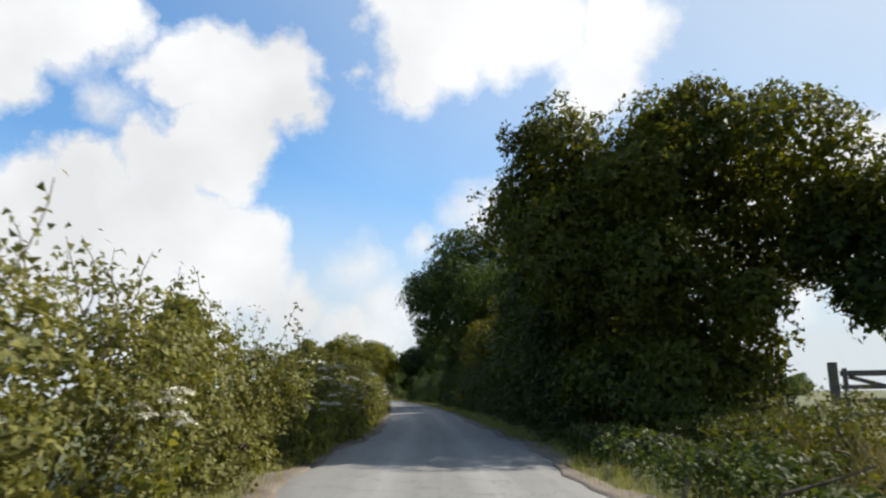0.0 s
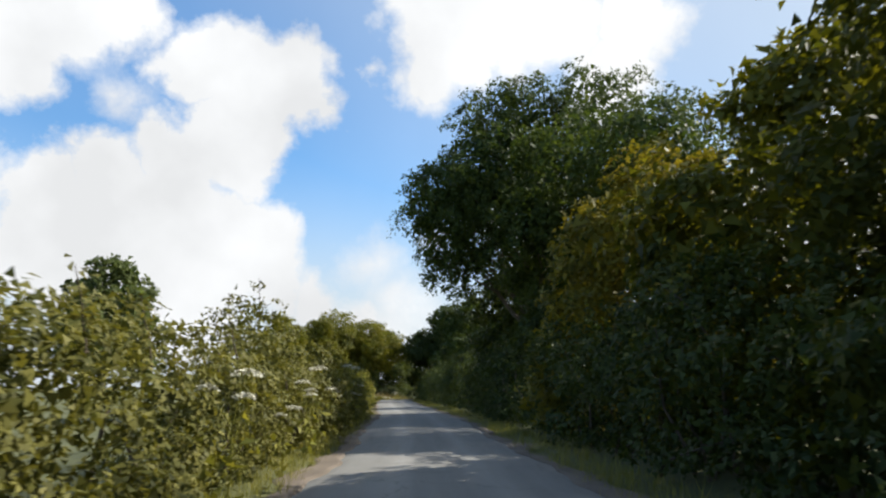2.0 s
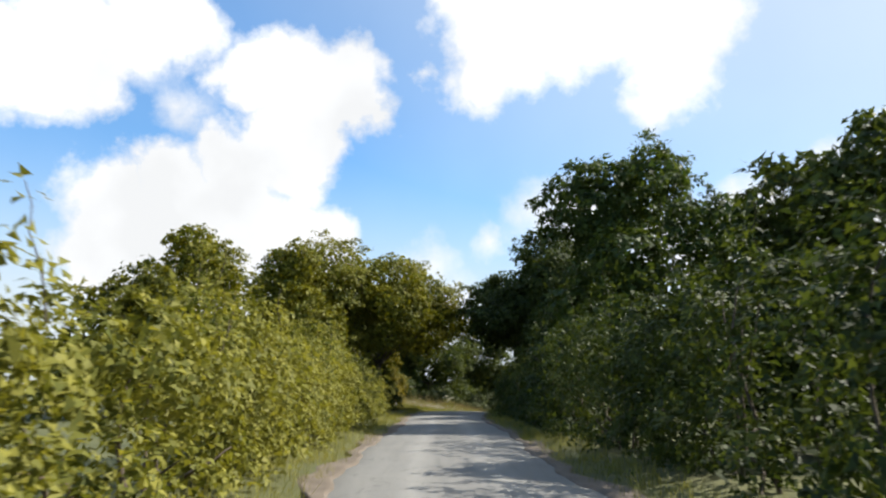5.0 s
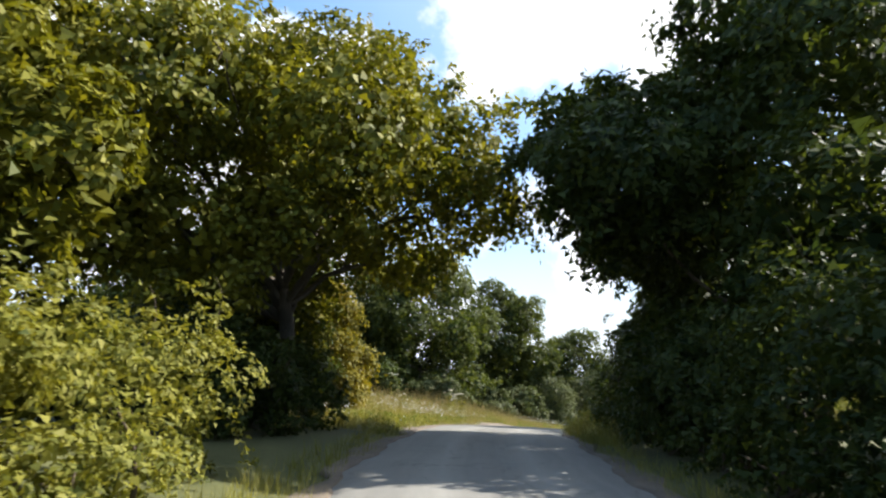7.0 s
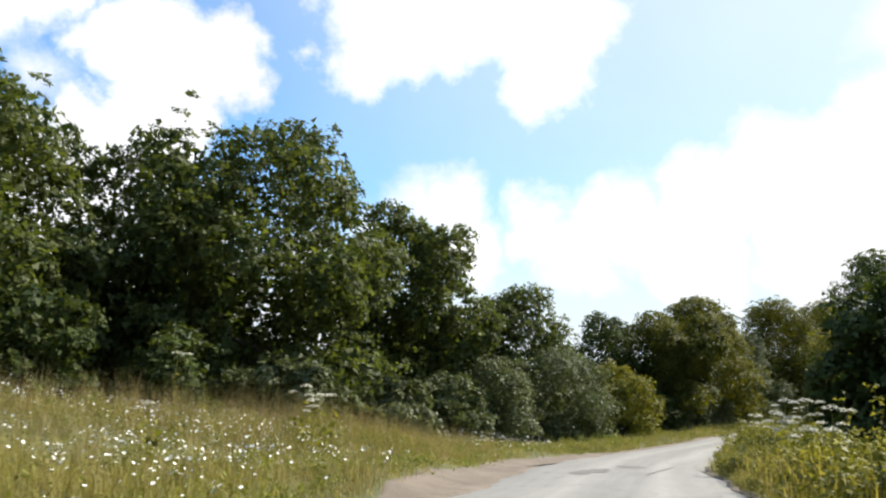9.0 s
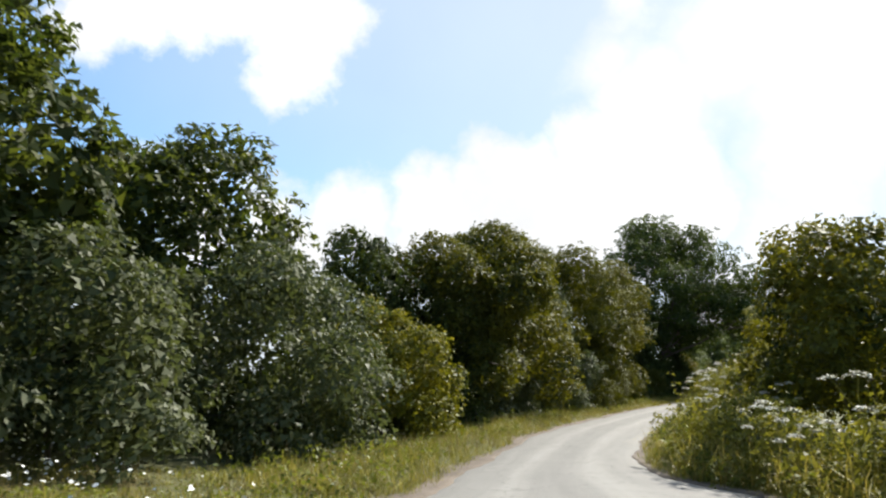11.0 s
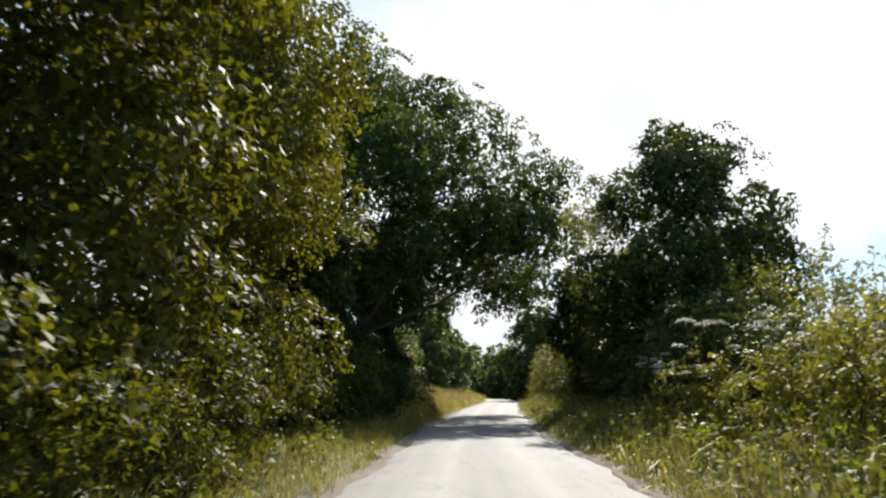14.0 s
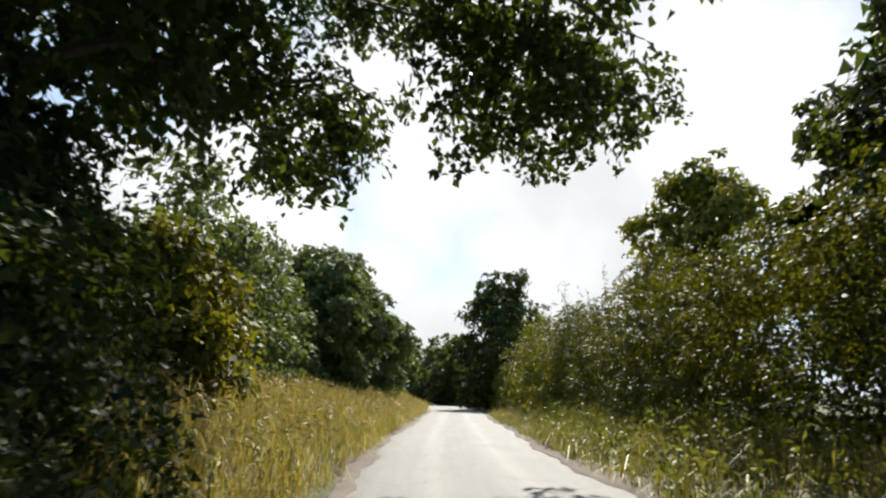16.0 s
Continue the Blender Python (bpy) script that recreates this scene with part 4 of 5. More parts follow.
# oak shade on this bush is in its dark leaf colour
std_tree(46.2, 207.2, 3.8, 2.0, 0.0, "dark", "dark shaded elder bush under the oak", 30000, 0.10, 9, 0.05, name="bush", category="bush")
std_tree(51.4, 210.6, 3.3, 1.9, 0.0, "lime", "yellow-green maple bush beside the oak", 12000, 0.15, 8, 0.05, name="bush", category="bush")

# right: inside of the bend and onwards
std_tree(-0.5, 138.6, 8.4, 2.9, 0.1, "dark", "dark hawthorn tree on the inside of the bend", 22000, 0.18, 10)
# dark leaves again, for the black shade below the bend tree
hedge_run(S(118), S(134), 1, 2.9, 1.8, 2.4, LEAF["dark"], 0.12, 460, "hedge under the trees, shade put into its dark leaves", shoots=0, three=True)
# brambles below the maple, coloured dark as its shade
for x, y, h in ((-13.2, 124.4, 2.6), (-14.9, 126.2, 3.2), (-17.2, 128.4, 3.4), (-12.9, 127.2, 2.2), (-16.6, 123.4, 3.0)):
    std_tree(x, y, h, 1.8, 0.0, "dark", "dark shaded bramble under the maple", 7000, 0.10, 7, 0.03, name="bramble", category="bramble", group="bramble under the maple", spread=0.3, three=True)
EDGE = lambda s: float(half_width(np.array([s]), 1.0)[0]) + 0.35
hedge_run(S(134), SP(-1.5, 153), 1, EDGE, 1.9, 0.85, LEAF["hedge"], 0.085, 640, "low bramble hedge on the inside of the bend", shoots=3, shoot_h=0.6, three=True)
hedge_run(SP(-1.5, 153), SP(6, 168), 1, EDGE, 2.0, 1.05, LEAF["hedge"], 0.085, 600, "low bramble hedge on the inside of the bend", shoots=3, shoot_h=0.6, three=True)
std_tree(13.2, 165.4, 5.4, 3.2, 0.2, "field", "rounded green hazel bush beside the lane", 26000, 0.13, 10, 0.07)
std_tree(5.5, 152.0, 5.4, 2.8, 0.2, "dark", "dark hawthorn tree inside the bend", 16000, 0.2)
hedge_run(SP(8, 171), SP(30, 189), 1, 3.4, 2.0, 1.25, LEAF["hedge"], 0.085, 640, "bramble bank with pale flower heads", shoots=6, shoot_h=0.5, vary=0.35, three=True)
std_tree(30.8, 177.2, 6.4, 3.2, 0.2, "dark", DK, 24000, 0.15)
std_tree(37.2, 181.5, 6.4, 3.0, 0.2, "lime", "yellow-green hazel bush behind the bank", 16000, 0.2)
std_tree(43.9, 190.8, 9.3, 3.4, 0.0, "dark", "rounded dark tree standing close to the lane", 40000, 0.14, 12, three=True)
SALLOW = [(-0.5, 1.2, 2.6, 0.8, 0.8, 0.5), (-0.9, 2.0, 3.5, 0.9, 0.9, 0.45), (-0.3, 1.4, 4.2, 0.9, 0.9, 0.5), (-1.4, 2.3, 4.0, 0.7, 0.7, 0.4), (0.5, 0.9, 3.5, 0.8, 0.8, 0.5), (-1.2, 1.4, 4.7, 0.7, 0.7, 0.4), (-2.4, 1.8, 5.6, 0.9, 0.9, 0.5), (-1.8, 2.6, 6.4, 0.8, 0.8, 0.5)]
tree((44.9, 191.6), SALLOW, 9000, 0.095, LEAF["sallow"], "thin pale yellow-green sallow arching in front of a dark tree", 0.07, 2.0, (-0.4, 0.8), per=12, spread=0.32, seed=41, twigs=2,
     fill=0.02, three=False, skin=1.0)
IVY = dome(6.2, 2.7, 0.0, 11, 1.0, 51) + [(-1.4, 1.5, 4.6, 1.2, 1.2, 1.0), (-1.6, 1.8, 3.0, 1.2, 1.2, 1.2)]
tree((48.4, 194.9), IVY, 34000, 0.14, LEAF["dark"], "dark ivy-clad hawthorn close to the lane", 0.14, 2.0, seed=51, fill=0.3, three=True)
std_tree(51.6, 192.4, 7.4, 2.9, 0.2, "grey", "tall grey-green tree beside the lane", 24000, 0.16, 11)
hedge_run(SP(13, 175), SP(33, 191), 1, 5.2, 2.0, 2.3, LEAF["hedge"], 0.09, 560, "bramble bank with pale flower heads", shoots=6, shoot_h=0.6, three=True, vary=0.35)
# scrub leaves darkened in place of tree shade
hedge_run(SP(31, 190), SP(39, 196), 1, 3.6, 2.0, 1.9, LEAF["dark"], 0.11, 520, "scrub close to the lane, shade put into its dark leaves", shoots=1, three=True)
# nearer stretch uses the maple colour with shade darkened in
hedge_run(SP(39, 196), SP(66, 214), 1, 3.3, 2.4, 3.0, LEAF["shade"], 0.09, 600, "tall mixed hedge, nearer stretch in shade-darkened leaves, farther one yellow-green", shoots=3, three=True, vary=0.35)
std_tree(58.5, 198.5, 8.4, 3.2, 0.2, "dark", DK, 20000, 0.2)
std_tree(67.0, 204.6, 8.4, 3.0, 0.2, "lime", "yellow-green hazel bush beside the lane", 18000, 0.2)
hedge_run(SP(66, 214), SP(112, 244), 1, 3.0, 2.4, 3.6, LEAF["lime"], 0.18, 170, "tall mixed hedge, nearer stretch in shade-darkened leaves, farther one yellow-green", shoots=0, three=True, vary=0.35)
std_tree(95.0, 227.0, 11.2, 5.2, 0.2, "dark", "dark rounded tree far along the lane", 20000, 0.26)
std_tree(106.0, 233.0, 9.4, 3.6, 0.2, "dark", "dark rounded tree far along the lane", 14000, 0.28)
# left beyond the oak
hedge_run(SP(54, 206), SP(112, 244), -1, 5.0, 2.6, 4.6, LEAF["far"], 0.24, 115, "tall green hedge behind ripe grass", shoots=0, three=True, vary=0.3)
std_tree(67.0, 221.5, 6.8, 3.4, 0.2, "far", "rounded green tree above the hedge", 16000, 0.24)
std_tree(76.0, 228.0, 8.4, 4.0, 0.2, "far", "rounded green tree above the hedge", 20000, 0.26)
std_tree(100.0, 245.0, 9.0, 4.2, 0.2, "far", "rounded green tree above the hedge", 12000, 0.3)
std_tree(90.0, 238.0, 8.4, 3.6, 0.2, "far", "rounded green tree above the hedge", 14000, 0.28)
hedge_run(SP(106, 241), SP(123, 290), -1, 3.0, 3.0, 5.0, LEAF["far"], 0.32, 42, "tall hedge far along the lane", shoots=0, piece=5, three=True)
hedge_run(SP(106, 241), SP(123, 290), 1, 3.0, 3.0, 5.0, LEAF["far"], 0.32, 42, "tall hedge far along the lane", shoots=0, piece=5, three=True)
for x, y, h in ((114.0, 243.0, 8.0), (120.5, 250.0, 9.0), (125.5, 259.0, 9.5), (108.0, 251.0, 8.0), (112.5, 260.0, 8.5), (128.0, 270.0, 9.0)):
    std_tree(x, y, h, 4.4, 0.0, "far", "dark tree closing the view down the lane", 6500, 0.38, 10)
std_tree(-42.0, 118.0, 17.6, 6.5, 3.0, "far", "tall pale ash tree beyond the field", 26000, 0.4, 12, 0.35)

def field_gate(x, y, turn):
    top = thing("field_gate", (x, y, float(ground_z(np.array([[x, y]]))[0]) - 0.03), "weathered wooden field gate among tall weeds", "gate")
    top.rotation_euler = (0, 0, radians(turn))

    def beam(name, c, size, lift=0.0):
        bm = bmesh.new()
        bmesh.ops.create_cube(bm, size=1.0)
        bmesh.ops.scale(bm, vec=size, verts=bm.verts)
        bmesh.ops.bevel(bm, geom=bm.edges[:], offset=0.008, segments=1, affect="EDGES")
        bmesh.ops.rotate(bm, cent=(0, 0, 0), matrix=Matrix.Rotation(lift, 3, "Y"), verts=bm.verts)
        bmesh.ops.translate(bm, vec=c, verts=bm.verts)
        me = bpy.data.meshes.new(name)
        bm.to_mesh(me)
        bm.free()
        me.materials.append(OLD_WOOD)
        part(name, me, top)

    for px in (-1.75, 1.75):
        beam("gate_post", (px, 0, 0.78), (0.17, 0.17, 1.56))
    for k in range(5):
        beam("gate_rail", (0, 0.01, 0.30 + 0.26 * k), (3.26, 0.04, 0.11 if k == 4 else 0.085))
    for px in (-1.55, 1.55, 0.0):
        beam("gate_stile", (px, -0.035, 0.84), (0.09, 0.045, 1.2))
    beam("gate_brace", (0.0, 0.055, 0.82), (3.1, 0.035, 0.08), radians(17))


field_gate(10.9, 17.4, -24)

# undergrowth at the foot of the trees behind the meadow
for x, y, h in ((-33, 149.5, 3.4), (-29.5, 151, 3.2), (-26, 152.5, 3.6), (-22.5, 153.5, 3.2), (-19, 155, 3.5), (-15.5, 156.5, 2.8), (-12, 158, 2.4), (-9, 160.5, 2.2), (-6.5, 163.5, 2.6)):
    std_tree(x, y, h, 2.0, 0.0, "dark" if x < -13 else "grey", "tangle of bramble and bracken at the foot of trees", 7000, 0.15, 7, 0.03, name="bramble", category="bramble",
             group="undergrowth behind the meadow", spread=0.3)
# dark leafy backing, added to close bright gaps between the trunks
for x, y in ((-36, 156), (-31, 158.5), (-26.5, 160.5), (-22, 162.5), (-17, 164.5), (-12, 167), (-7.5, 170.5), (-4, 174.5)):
    std_tree(x, y, 6.0, 3.4, 0.0, "dark", "dark leafy backing added between the tree trunks", 9000, 0.17, 8, 0.05, name="thicket", category="thicket", group="thicket behind the meadow", fill=0.5)
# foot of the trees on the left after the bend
# dark and shade kinds carry the shade under the trees in their colour
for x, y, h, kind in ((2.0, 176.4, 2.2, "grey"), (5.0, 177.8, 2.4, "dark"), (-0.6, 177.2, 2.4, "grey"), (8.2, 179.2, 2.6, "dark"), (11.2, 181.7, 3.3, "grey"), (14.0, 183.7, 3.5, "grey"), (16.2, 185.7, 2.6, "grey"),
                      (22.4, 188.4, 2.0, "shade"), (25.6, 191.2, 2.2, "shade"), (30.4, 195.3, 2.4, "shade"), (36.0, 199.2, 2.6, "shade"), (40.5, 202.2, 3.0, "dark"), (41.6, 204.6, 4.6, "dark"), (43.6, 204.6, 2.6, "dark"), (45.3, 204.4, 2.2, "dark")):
    std_tree(x, y, h, 1.9, 0.0, kind, "scrub at the foot of the trees, leaves darkened as shade" if kind in ("dark", "shade") else "grey-leaved blackthorn scrub at the foot of the trees", 14000, 0.070, 7, 0.03, name="scrub", category="scrub",
             group="scrub along the verge", spread=0.26, per=22, three=True, fill=0.08)

# ---- verges ----


def scatter(s0, s1, d0, d1, per_m2, r):
    """Places along the lane, off its asphalt."""
    n = int((s1 - s0) * abs(d1 - d0) * per_m2)
    sv, dv = r.uniform(s0, s1, n), r.uniform(d0, d1, n)
    keep = np.abs(dv) > half_width(sv, 1.0 if d1 > 0 else 2.6) + 0.03
    return at(sv[keep], dv[keep])


def grass(name, xy, height, width, mat, label, r, lean=0.35, bent=False):
    xy, grow = tufted(xy, r)
    V = bent_blades(xy, height * grow, width, r, lean) if bent else blades(xy, height * grow, width, r, lean)
    return tagged(new(name, raw_mesh(name, V, 4 if bent else 3, mat)), label, "grass", "", "stuff")


def herb_leaves(name, xy, low, high, leaf, mat, label, r):
    """Broad leaves of nettles, docks and other herbs among the grass, in loose patches."""
    xy, grow = tufted(xy, r, 0.85, 0.11, 16)
    z = ground_z(xy) + r.uniform(low, high, len(xy)) * grow
    V = leaf_verts(np.c_[xy, z], unit(r.normal(size=(len(xy), 3)) + (0, 0, 0.9)), leaf, leaf * 0.5, r)
    return tagged(new(name, raw_mesh(name, V, 4, mat)), label, "herbs", "", "stuff")


rg = np.random.RandomState(5)
grass("dry_grass", scatter(S(3), S(13), 4.2, 8.0, 130, rg), 0.85, 0.005, STRAW, "tall dry grass and seed heads beside the gate", rg, 0.3)
for side, lab in ((-1, "uncut grass at the foot of the sunlit hedge"), (1, "shaded uncut grass at the foot of the trees")):
    xy = np.concatenate([scatter(S(-2), S(60), side * 1.95, side * 2.8, 280, rg), scatter(S(60), S(128), side * 1.9, side * 2.9, 210, rg)])
    grass("verge_grass", xy, 0.22, 0.005, GRASS, lab, rg, 0.5)
xy = np.concatenate([scatter(S(126), SP(2, 162), 2.1, 3.6, 360, rg), scatter(SP(2, 162), SP(38, 195), 1.9, 3.6, 320, rg), scatter(SP(38, 195), SP(80, 222), 1.9, 3.6, 190, rg)])
grass("verge_grass", xy, 0.34, 0.0075, MEADOW, "uncut grass along the inside of the bend", rg, 0.8, True)
xy = np.concatenate([scatter(S(131), SP(2, 162), 2.8, 3.8, 60, rg), scatter(SP(2, 162), SP(38, 195), 2.3, 4.2, 170, rg), scatter(SP(38, 195), SP(66, 213), 2.2, 3.8, 110, rg)])
herb_leaves("verge_herbs", xy, 0.05, 0.42, 0.12, LEAF["herb"], "nettles and docks among the uncut verge grass", rg)
grass("tall_grass", scatter(S(136), SP(5, 166), 2.4, 4.4, 110, rg), 0.70, 0.007, GOLD, "tall ripe grass among the brambles inside the bend", rg, 0.6, True)
xy = scatter(SP(2, 162), SP(80, 222), 2.0, 3.4, 60, rg)
grass("dry_grass", xy, 0.55, 0.004, STRAW, "dry seed stalks standing out of the verge grass", rg, 0.5)


def meadow(n, r, d_max=60):
    xy = np.stack([r.uniform(-32, 10, n), r.uniform(127, 172, n)], 1)
    s, d = lane_sd(xy)
    far_edge = 150 + (xy[:, 0] + 32) * 0.56
    bare = half_width(s, 2.6) + 0.25 + 0.9 * np.exp(-((s - SP(-3, 150)) / 13) ** 2)
    return xy[(d < -bare) & (d > -d_max) & (xy[:, 1] < far_edge) & (s < SP(4, 165)) & (s > S(127))]


def tall(xy):
    """Grass is short beside the lane and taller further in, in uneven tufts."""
    d = -lane_sd(xy)[1]
    return (0.42 + 0.62 * ease((d - 3.5) / 7.0)) * np.clip(0.85 + 0.75 * wave(xy, 12, 0.8), 0.3, 1.6)


mead, grow = tufted(np.concatenate([meadow(200000, rg), meadow(330000, rg, 8)]), rg, 0.8, 0.10, 14)
thin = (wave(mead, 21, 1.1) > -0.25) | (rg.uniform(size=len(mead)) < 0.35)
mead, grow = mead[thin], grow[thin]
me = raw_mesh("meadow_grass", bent_blades(mead, 0.50 * tall(mead) * grow, 0.0062, rg, 0.8), 4, MEADOW)
tagged(new("meadow_grass", me), "long uncut meadow grass beyond the bend", "grass", "", "stuff")
seedy, grow = tufted(np.concatenate([meadow(130000, rg, 30), meadow(130000, rg, 16)]), rg, 0.7, 0.14, 12)
seedy = seedy[(lane_sd(seedy)[1] < -4.5) | (wave(seedy, 8, 0.6) > 0.3)]
me = raw_mesh("seed_heads", blades(seedy, 0.85 * tall(seedy), 0.0032, rg, 0.35), 3, STRAW)
tagged(new("seed_heads", me), "dry seed heads standing above the meadow grass", "grass", "", "stuff")
herbs, grow = tufted(np.concatenate([meadow(70000, rg), meadow(240000, rg, 12)]), rg, 0.85, 0.16, 40)
herbs = herbs[wave(herbs, 44, 0.9) > -0.3]
hz = ground_z(herbs) + rg.uniform(0.08, 0.50, len(herbs)) * tall(herbs)
me = raw_mesh("meadow_herbs", leaf_verts(np.c_[herbs, hz], unit(rg.normal(size=(len(herbs), 3)) + (0, 0, 0.8)), 0.075, 0.036, rg, three=True), 3, LEAF["herb"])
tagged(new("meadow_herbs", me), "leafy herbs among the meadow grass", "herbs", "", "stuff")
# white flowers, thickest near the lane
fl, grow = tufted(np.concatenate([meadow(6000, rg), meadow(90000, rg, 14)]), rg, 0.75, 0.10, 9)
fl = fl[(wave(fl, 31, 0.8) > -0.1) & (rg.uniform(size=len(fl)) < 0.42) & ((lane_sd(fl)[1] < -5.0) | (rg.uniform(size=len(fl)) < 0.3))]
fz = ground_z(fl) + rg.uniform(0.30, 0.62, len(fl)) * np.minimum(1.0, 0.35 + tall(fl))
ang = np.linspace(0, 6.283, 7)[:6]
tilt = unit(rg.normal(size=(len(fl), 3)) * 0.5 + (0, 0, 1.0))
e1 = unit(np.cross(tilt, rg.normal(size=(len(fl), 3))))
e2 = np.cross(tilt, e1)
rad = rg.uniform(0.008, 0.030, len(fl))[:, None]
V = np.stack([np.c_[fl, fz] + rad * (math.cos(a) * e1 + math.sin(a) * e2) for a in ang], 1)
tagged(new("meadow_flowers", raw_mesh("meadow_flowers", V, 6, WHITE)), "white daisies and yarrow in the meadow", "flowers", "", "stuff")

xy = scatter(SP(2, 162), SP(42, 198), -1.95, -5.0, 240, rg)
grass("verge_grass", xy, 0.26, 0.0065, MEADOW, "long grass in front of the trees", rg, 0.8, True)
herb_leaves("verge_herbs", scatter(SP(2, 162), SP(44, 199), -2.6, -5.0, 60, rg), 0.04, 0.34, 0.11, LEAF["herb"], "low herbs in front of the trees", rg)
grass("dry_grass", scatter(SP(2, 162), SP(44, 199), -2.1, -4.6, 70, rg), 0.34, 0.004, STRAW, "dry stalks among the grass before the trees", rg, 0.7)
xy = np.concatenate([scatter(SP(49, 202.4), SP(110, 243), -1.95, -5.4, 230, rg), scatter(SP(42, 198), SP(49, 202.4), -1.95, -3.0, 380, rg)])
grass("ripe_grass", xy, 0.62, 0.0062, GOLD, "tall ripe golden grass on the bank", rg, 0.75, True)
xy = scatter(SP(44, 199.5), SP(84, 225), -2.2, -5.2, 42, rg)
tip = np.c_[xy, ground_z(xy) + rg.uniform(0.40, 0.80, len(xy))]
me = raw_mesh("grass_panicles", leaf_verts(tip, unit(rg.normal(size=(len(xy), 3))), 0.16, 0.03, rg, 0.1), 4, STRAW)
tagged(new("grass_panicles", me), "straw-coloured seed heads over the ripe grass", "grass", "", "stuff")
herb_leaves("bank_herbs", scatter(SP(45, 200), SP(70, 216), -2.6, -5.2, 36, rg), 0.05, 0.40, 0.12, LEAF["herb"], "green herbs among the ripe grass", rg)

xy = meadow(260000, rg, 4.6)
sv, dv = lane_sd(xy)
grass("dry_grass", xy[(sv > S(138)) & (rg.uniform(size=len(xy)) < 0.5)], 0.16, 0.005, STRAW, "short dry grass where the meadow meets bare soil", rg, 0.8)

# bare soil and leaf litter along both edges of the asphalt
for side, lab in ((-1, "trodden soil along the left edge of the lane"), (1, "trodden soil along the right edge of the lane")):
    s = np.arange(S(-10), ARC[-1] - 3, 0.5)
    w0 = half_width(s, 1.0 if side > 0 else 2.6)
    wide = 0.30 + 0.16 * np.sin(s * 0.8 + side) + 0.10 * np.sin(s * 2.3) + 1.0 * np.exp(-((s - SP(-3, 150)) / 13) ** 2) * (side < 0)
    me, P = ribbon("soil_edge", s, side * (w0 - 0.12), side * (w0 + wide), 0.010, 0.0, 10, SOIL)
    P[:, :, 2] += fall(s)[:, None]
    P[:, 1:, 2] = np.maximum(P[:, 1:, 2], np.maximum(mesh_z(P[:, 1:, :2].reshape(-1, 2)), ground_z(P[:, 1:, :2].reshape(-1, 2))).reshape(len(s), 9) + 0.018)
    P[:, 0, 2] = fall(s) - 0.03
    P[:, -1, 2] -= 0.06
    me = grid_mesh("soil_edge", P, SOIL)
    tagged(new("soil_edge", me), lab.replace("left ", "outer ").replace("right ", "inner "), "soil", "", "structure")

# ---- flowering hogweed along hedges and bank ----


def hogweed(height, spread, seed):
    """A tall stem with a few side stalks, each ending in a flat flower head of many tiny florets."""
    r = np.random.RandomState(seed)
    top = thing("hogweed", (0, 0, 0), "tall hogweed with flat cream flower heads", "hogweed", "hogweed along the lane")
    main = limb_path((0, 0, 0), (r.normal() * 0.06, r.normal() * 0.06, height), r, 0.04, 7)
    part("stem", grid_mesh("stem", tube(main, np.linspace(0.011, 0.005, 7), 5), LEAF["hedge"]), top)
    ends = [main[-1]]
    for k in range(2):
        a = main[3 + k]
        e = a + np.array([r.normal() * 0.16, r.normal() * 0.16, height * r.uniform(0.22, 0.36)])
        part("side_stalk", grid_mesh("side_stalk", tube(limb_path(a, e, r, 0.06, 5), np.linspace(0.006, 0.004, 5), 4), LEAF["hedge"]), top)
        ends.append(e)
    for n, e in enumerate(ends):
        R0 = spread * (1.0 if n == 0 else 0.7)
        k = 90
        ang, q = r.uniform(0, 6.283, k), np.sqrt(r.uniform(0, 1, k)) * R0
        c = e + np.stack([q * np.cos(ang), q * np.sin(ang), 0.03 - 0.35 * q * q / R0 + r.normal(size=k) * 0.006], 1)
        part("flower_head", raw_mesh("flower_head", leaf_verts(c, unit(r.normal(size=(k, 3)) * 0.35 + (0, 0, 1)), 0.035, 0.03, r, 0.0), 4, CREAM), top)
    k = 26
    p = np.stack([np.interp(r.uniform(0, 4, k), np.arange(7), main[:, i]) for i in range(3)], 1) + r.normal(size=(k, 3)) * 0.08
    part("leaves", raw_mesh("leaves", leaf_verts(p, unit(r.normal(size=(k, 3)) + (0, 0, 1)), 0.16, 0.09, r), 4, LEAF["hedge"]), top)
    return top


def plant_at(ob, s, d, turn, grow):
    xy = at(np.array([s]), d)
    m = pose(xy[0, 0], xy[0, 1], float(ground_z(xy)[0]) - 0.02, 0, 0, turn) @ Matrix.Diagonal((grow, grow, grow, 1))
    c = copy_thing(ob, m)
    c.scale = (grow, grow, grow)
    return c


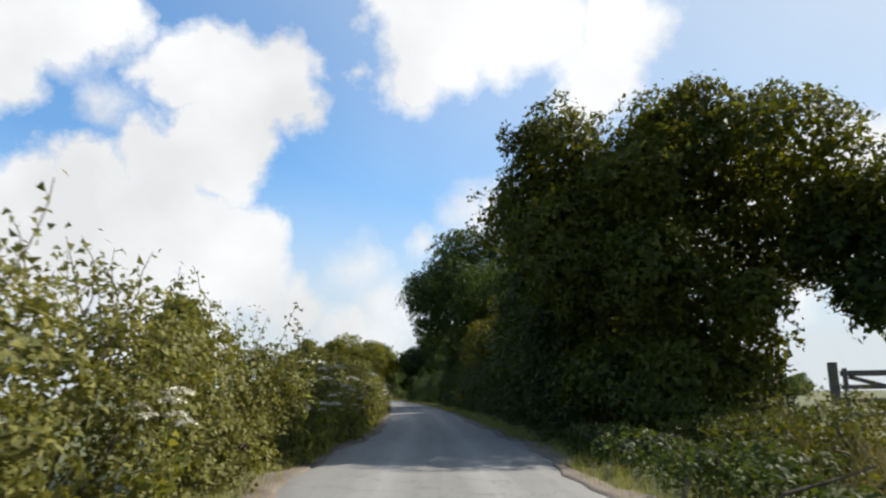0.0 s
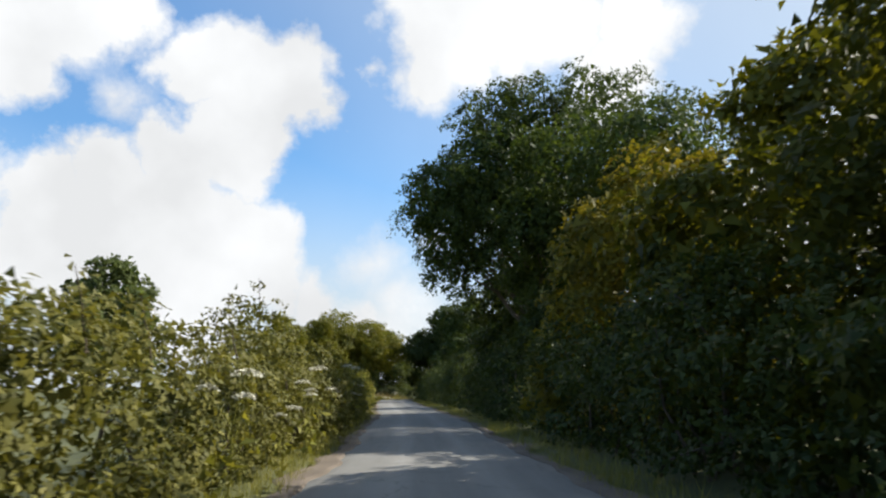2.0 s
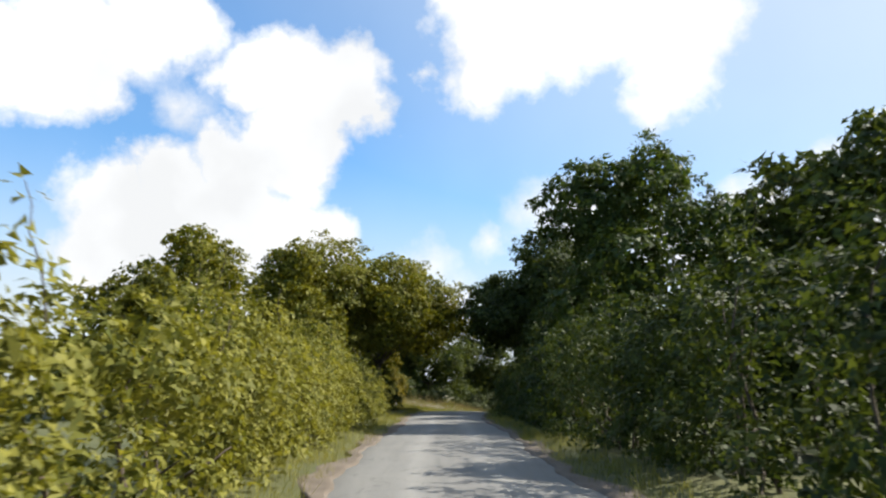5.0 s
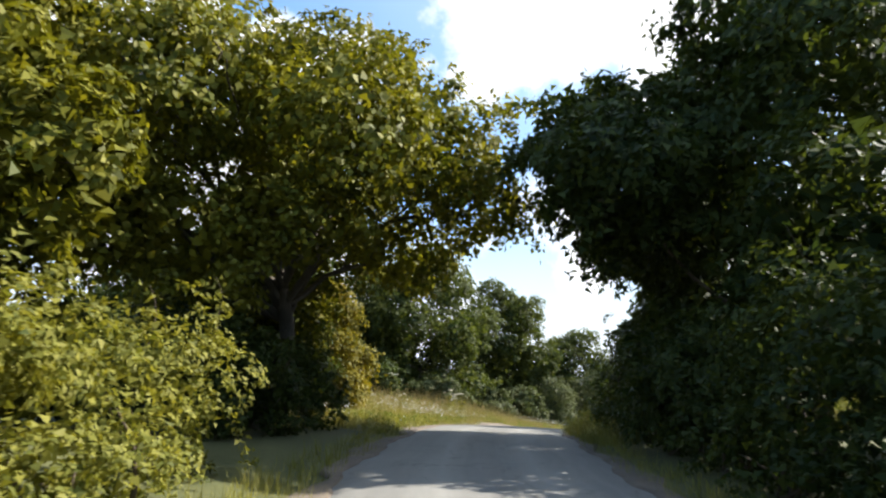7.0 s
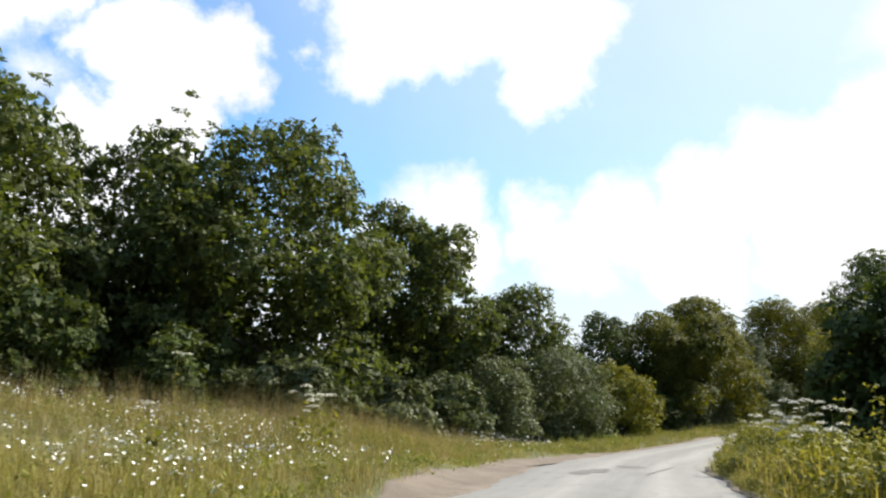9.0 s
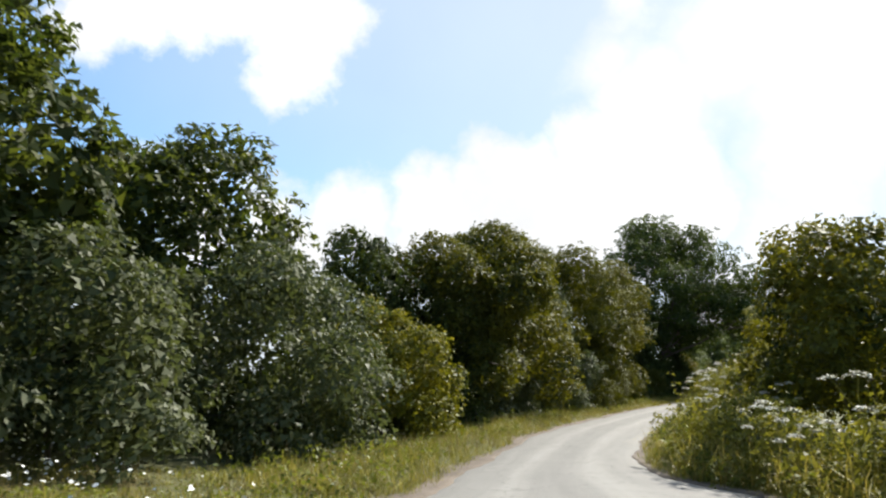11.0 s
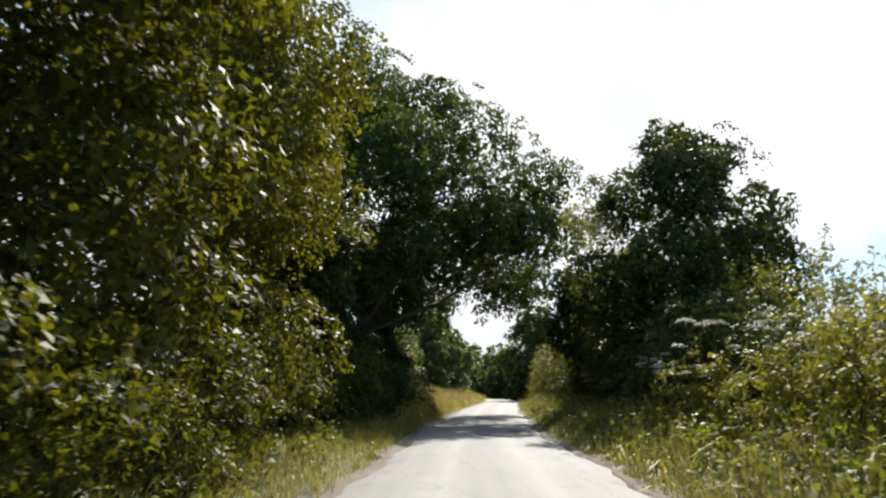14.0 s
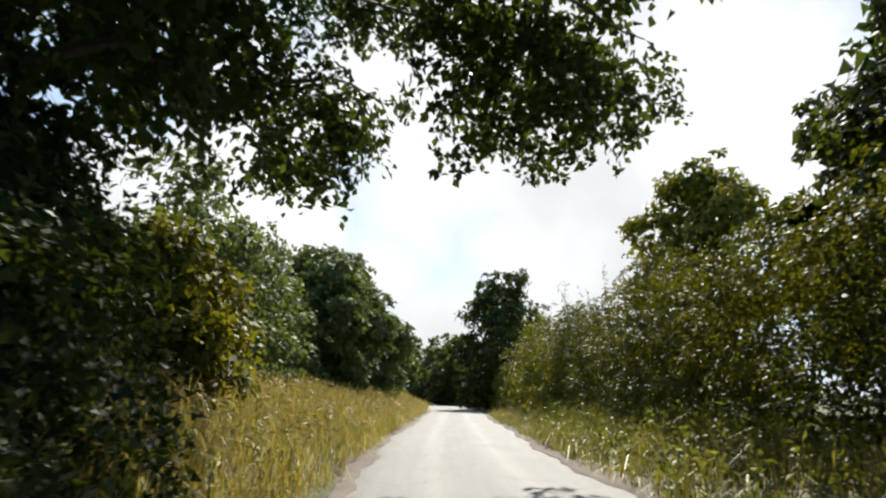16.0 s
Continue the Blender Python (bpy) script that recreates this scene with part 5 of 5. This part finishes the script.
KINDS = [hogweed(1.3, 0.13, 3), hogweed(1.6, 0.15, 4), hogweed(1.1, 0.11, 6)]
rh = np.random.RandomState(77)
spots = []
for k in range(26):
    spots.append((rh.uniform(S(2), S(62)), -rh.uniform(2.05, 2.45)))
for k in range(64):
    spots.append((rh.uniform(SP(6, 168), SP(36, 193)), rh.uniform(3.2, 5.3)))
for k in range(26):
    spots.append((rh.uniform(S(133), SP(4, 165)), rh.uniform(2.9, 4.2)))
for k in range(16):
    spots.append((rh.uniform(S(131), SP(-2, 154)), -rh.uniform(6, 14)))
for n, (sv, dv) in enumerate(spots):
    plant_at(KINDS[n % 3], sv, dv, rh.uniform(0, 360), rh.uniform(0.85, 1.25))
for n, ob in enumerate(KINDS):
    xy = at(np.array([S(10 + 9 * n)]), -2.3)
    ob.location = (xy[0, 0], xy[0, 1], float(ground_z(xy)[0]) - 0.02)

# ---- worn places in the road surface ----


def stain(x, y, long, wide, turn, mat, label, seed):
    """A thin, ragged patch lying on the road."""
    r = np.random.RandomState(seed)
    n = 48
    a = np.linspace(0, 2 * math.pi, n, endpoint=False)
    q = 1 + 0.22 * np.sin(2 * a + r.uniform(0, 6)) + 0.14 * np.sin(5 * a + r.uniform(0, 6)) + r.normal(size=n) * 0.16
    c, sn = math.cos(radians(turn)), math.sin(radians(turn))
    px, py = np.cos(a) * q * long, np.sin(a) * q * wide
    X, Y = x + px * c - py * sn, y + px * sn + py * c
    sv, dv = lane_sd(np.stack([X, Y], 1))
    Z = 0.045 * (1 - np.clip(np.abs(dv) / half_width(sv, 1.0), 0, 1) ** 2) + 0.011 + fall(sv)
    bm = bmesh.new()
    bm.faces.new([bm.verts.new(v) for v in zip(X, Y, Z)])
    bmesh.ops.triangulate(bm, faces=bm.faces[:])
    me = bpy.data.meshes.new("road_patch")
    bm.to_mesh(me)
    bm.free()
    me.materials.append(mat)
    tagged(new("road_patch", me), label, "road patch", "", "structure")


stain(-3.75, 151.9, 1.15, 0.40, 66, PATCH, "dark tar patch in the worn lane", 1)
stain(-1.9, 154.3, 0.55, 0.36, 62, PATCH, "small dark tar patch in the worn lane", 4)
stain(-5.1, 151.0, 0.50, 0.10, 66, PATCH, "thin dark scuff on the worn lane", 7)
stain(-1.4, 153.1, 2.4, 0.05, 61, PATCH, "dark sealed crack running along the lane", 3)
stain(-4.6, 155.0, 2.2, 0.16, 60, SOIL, "dried mud smeared on the lane", 2)
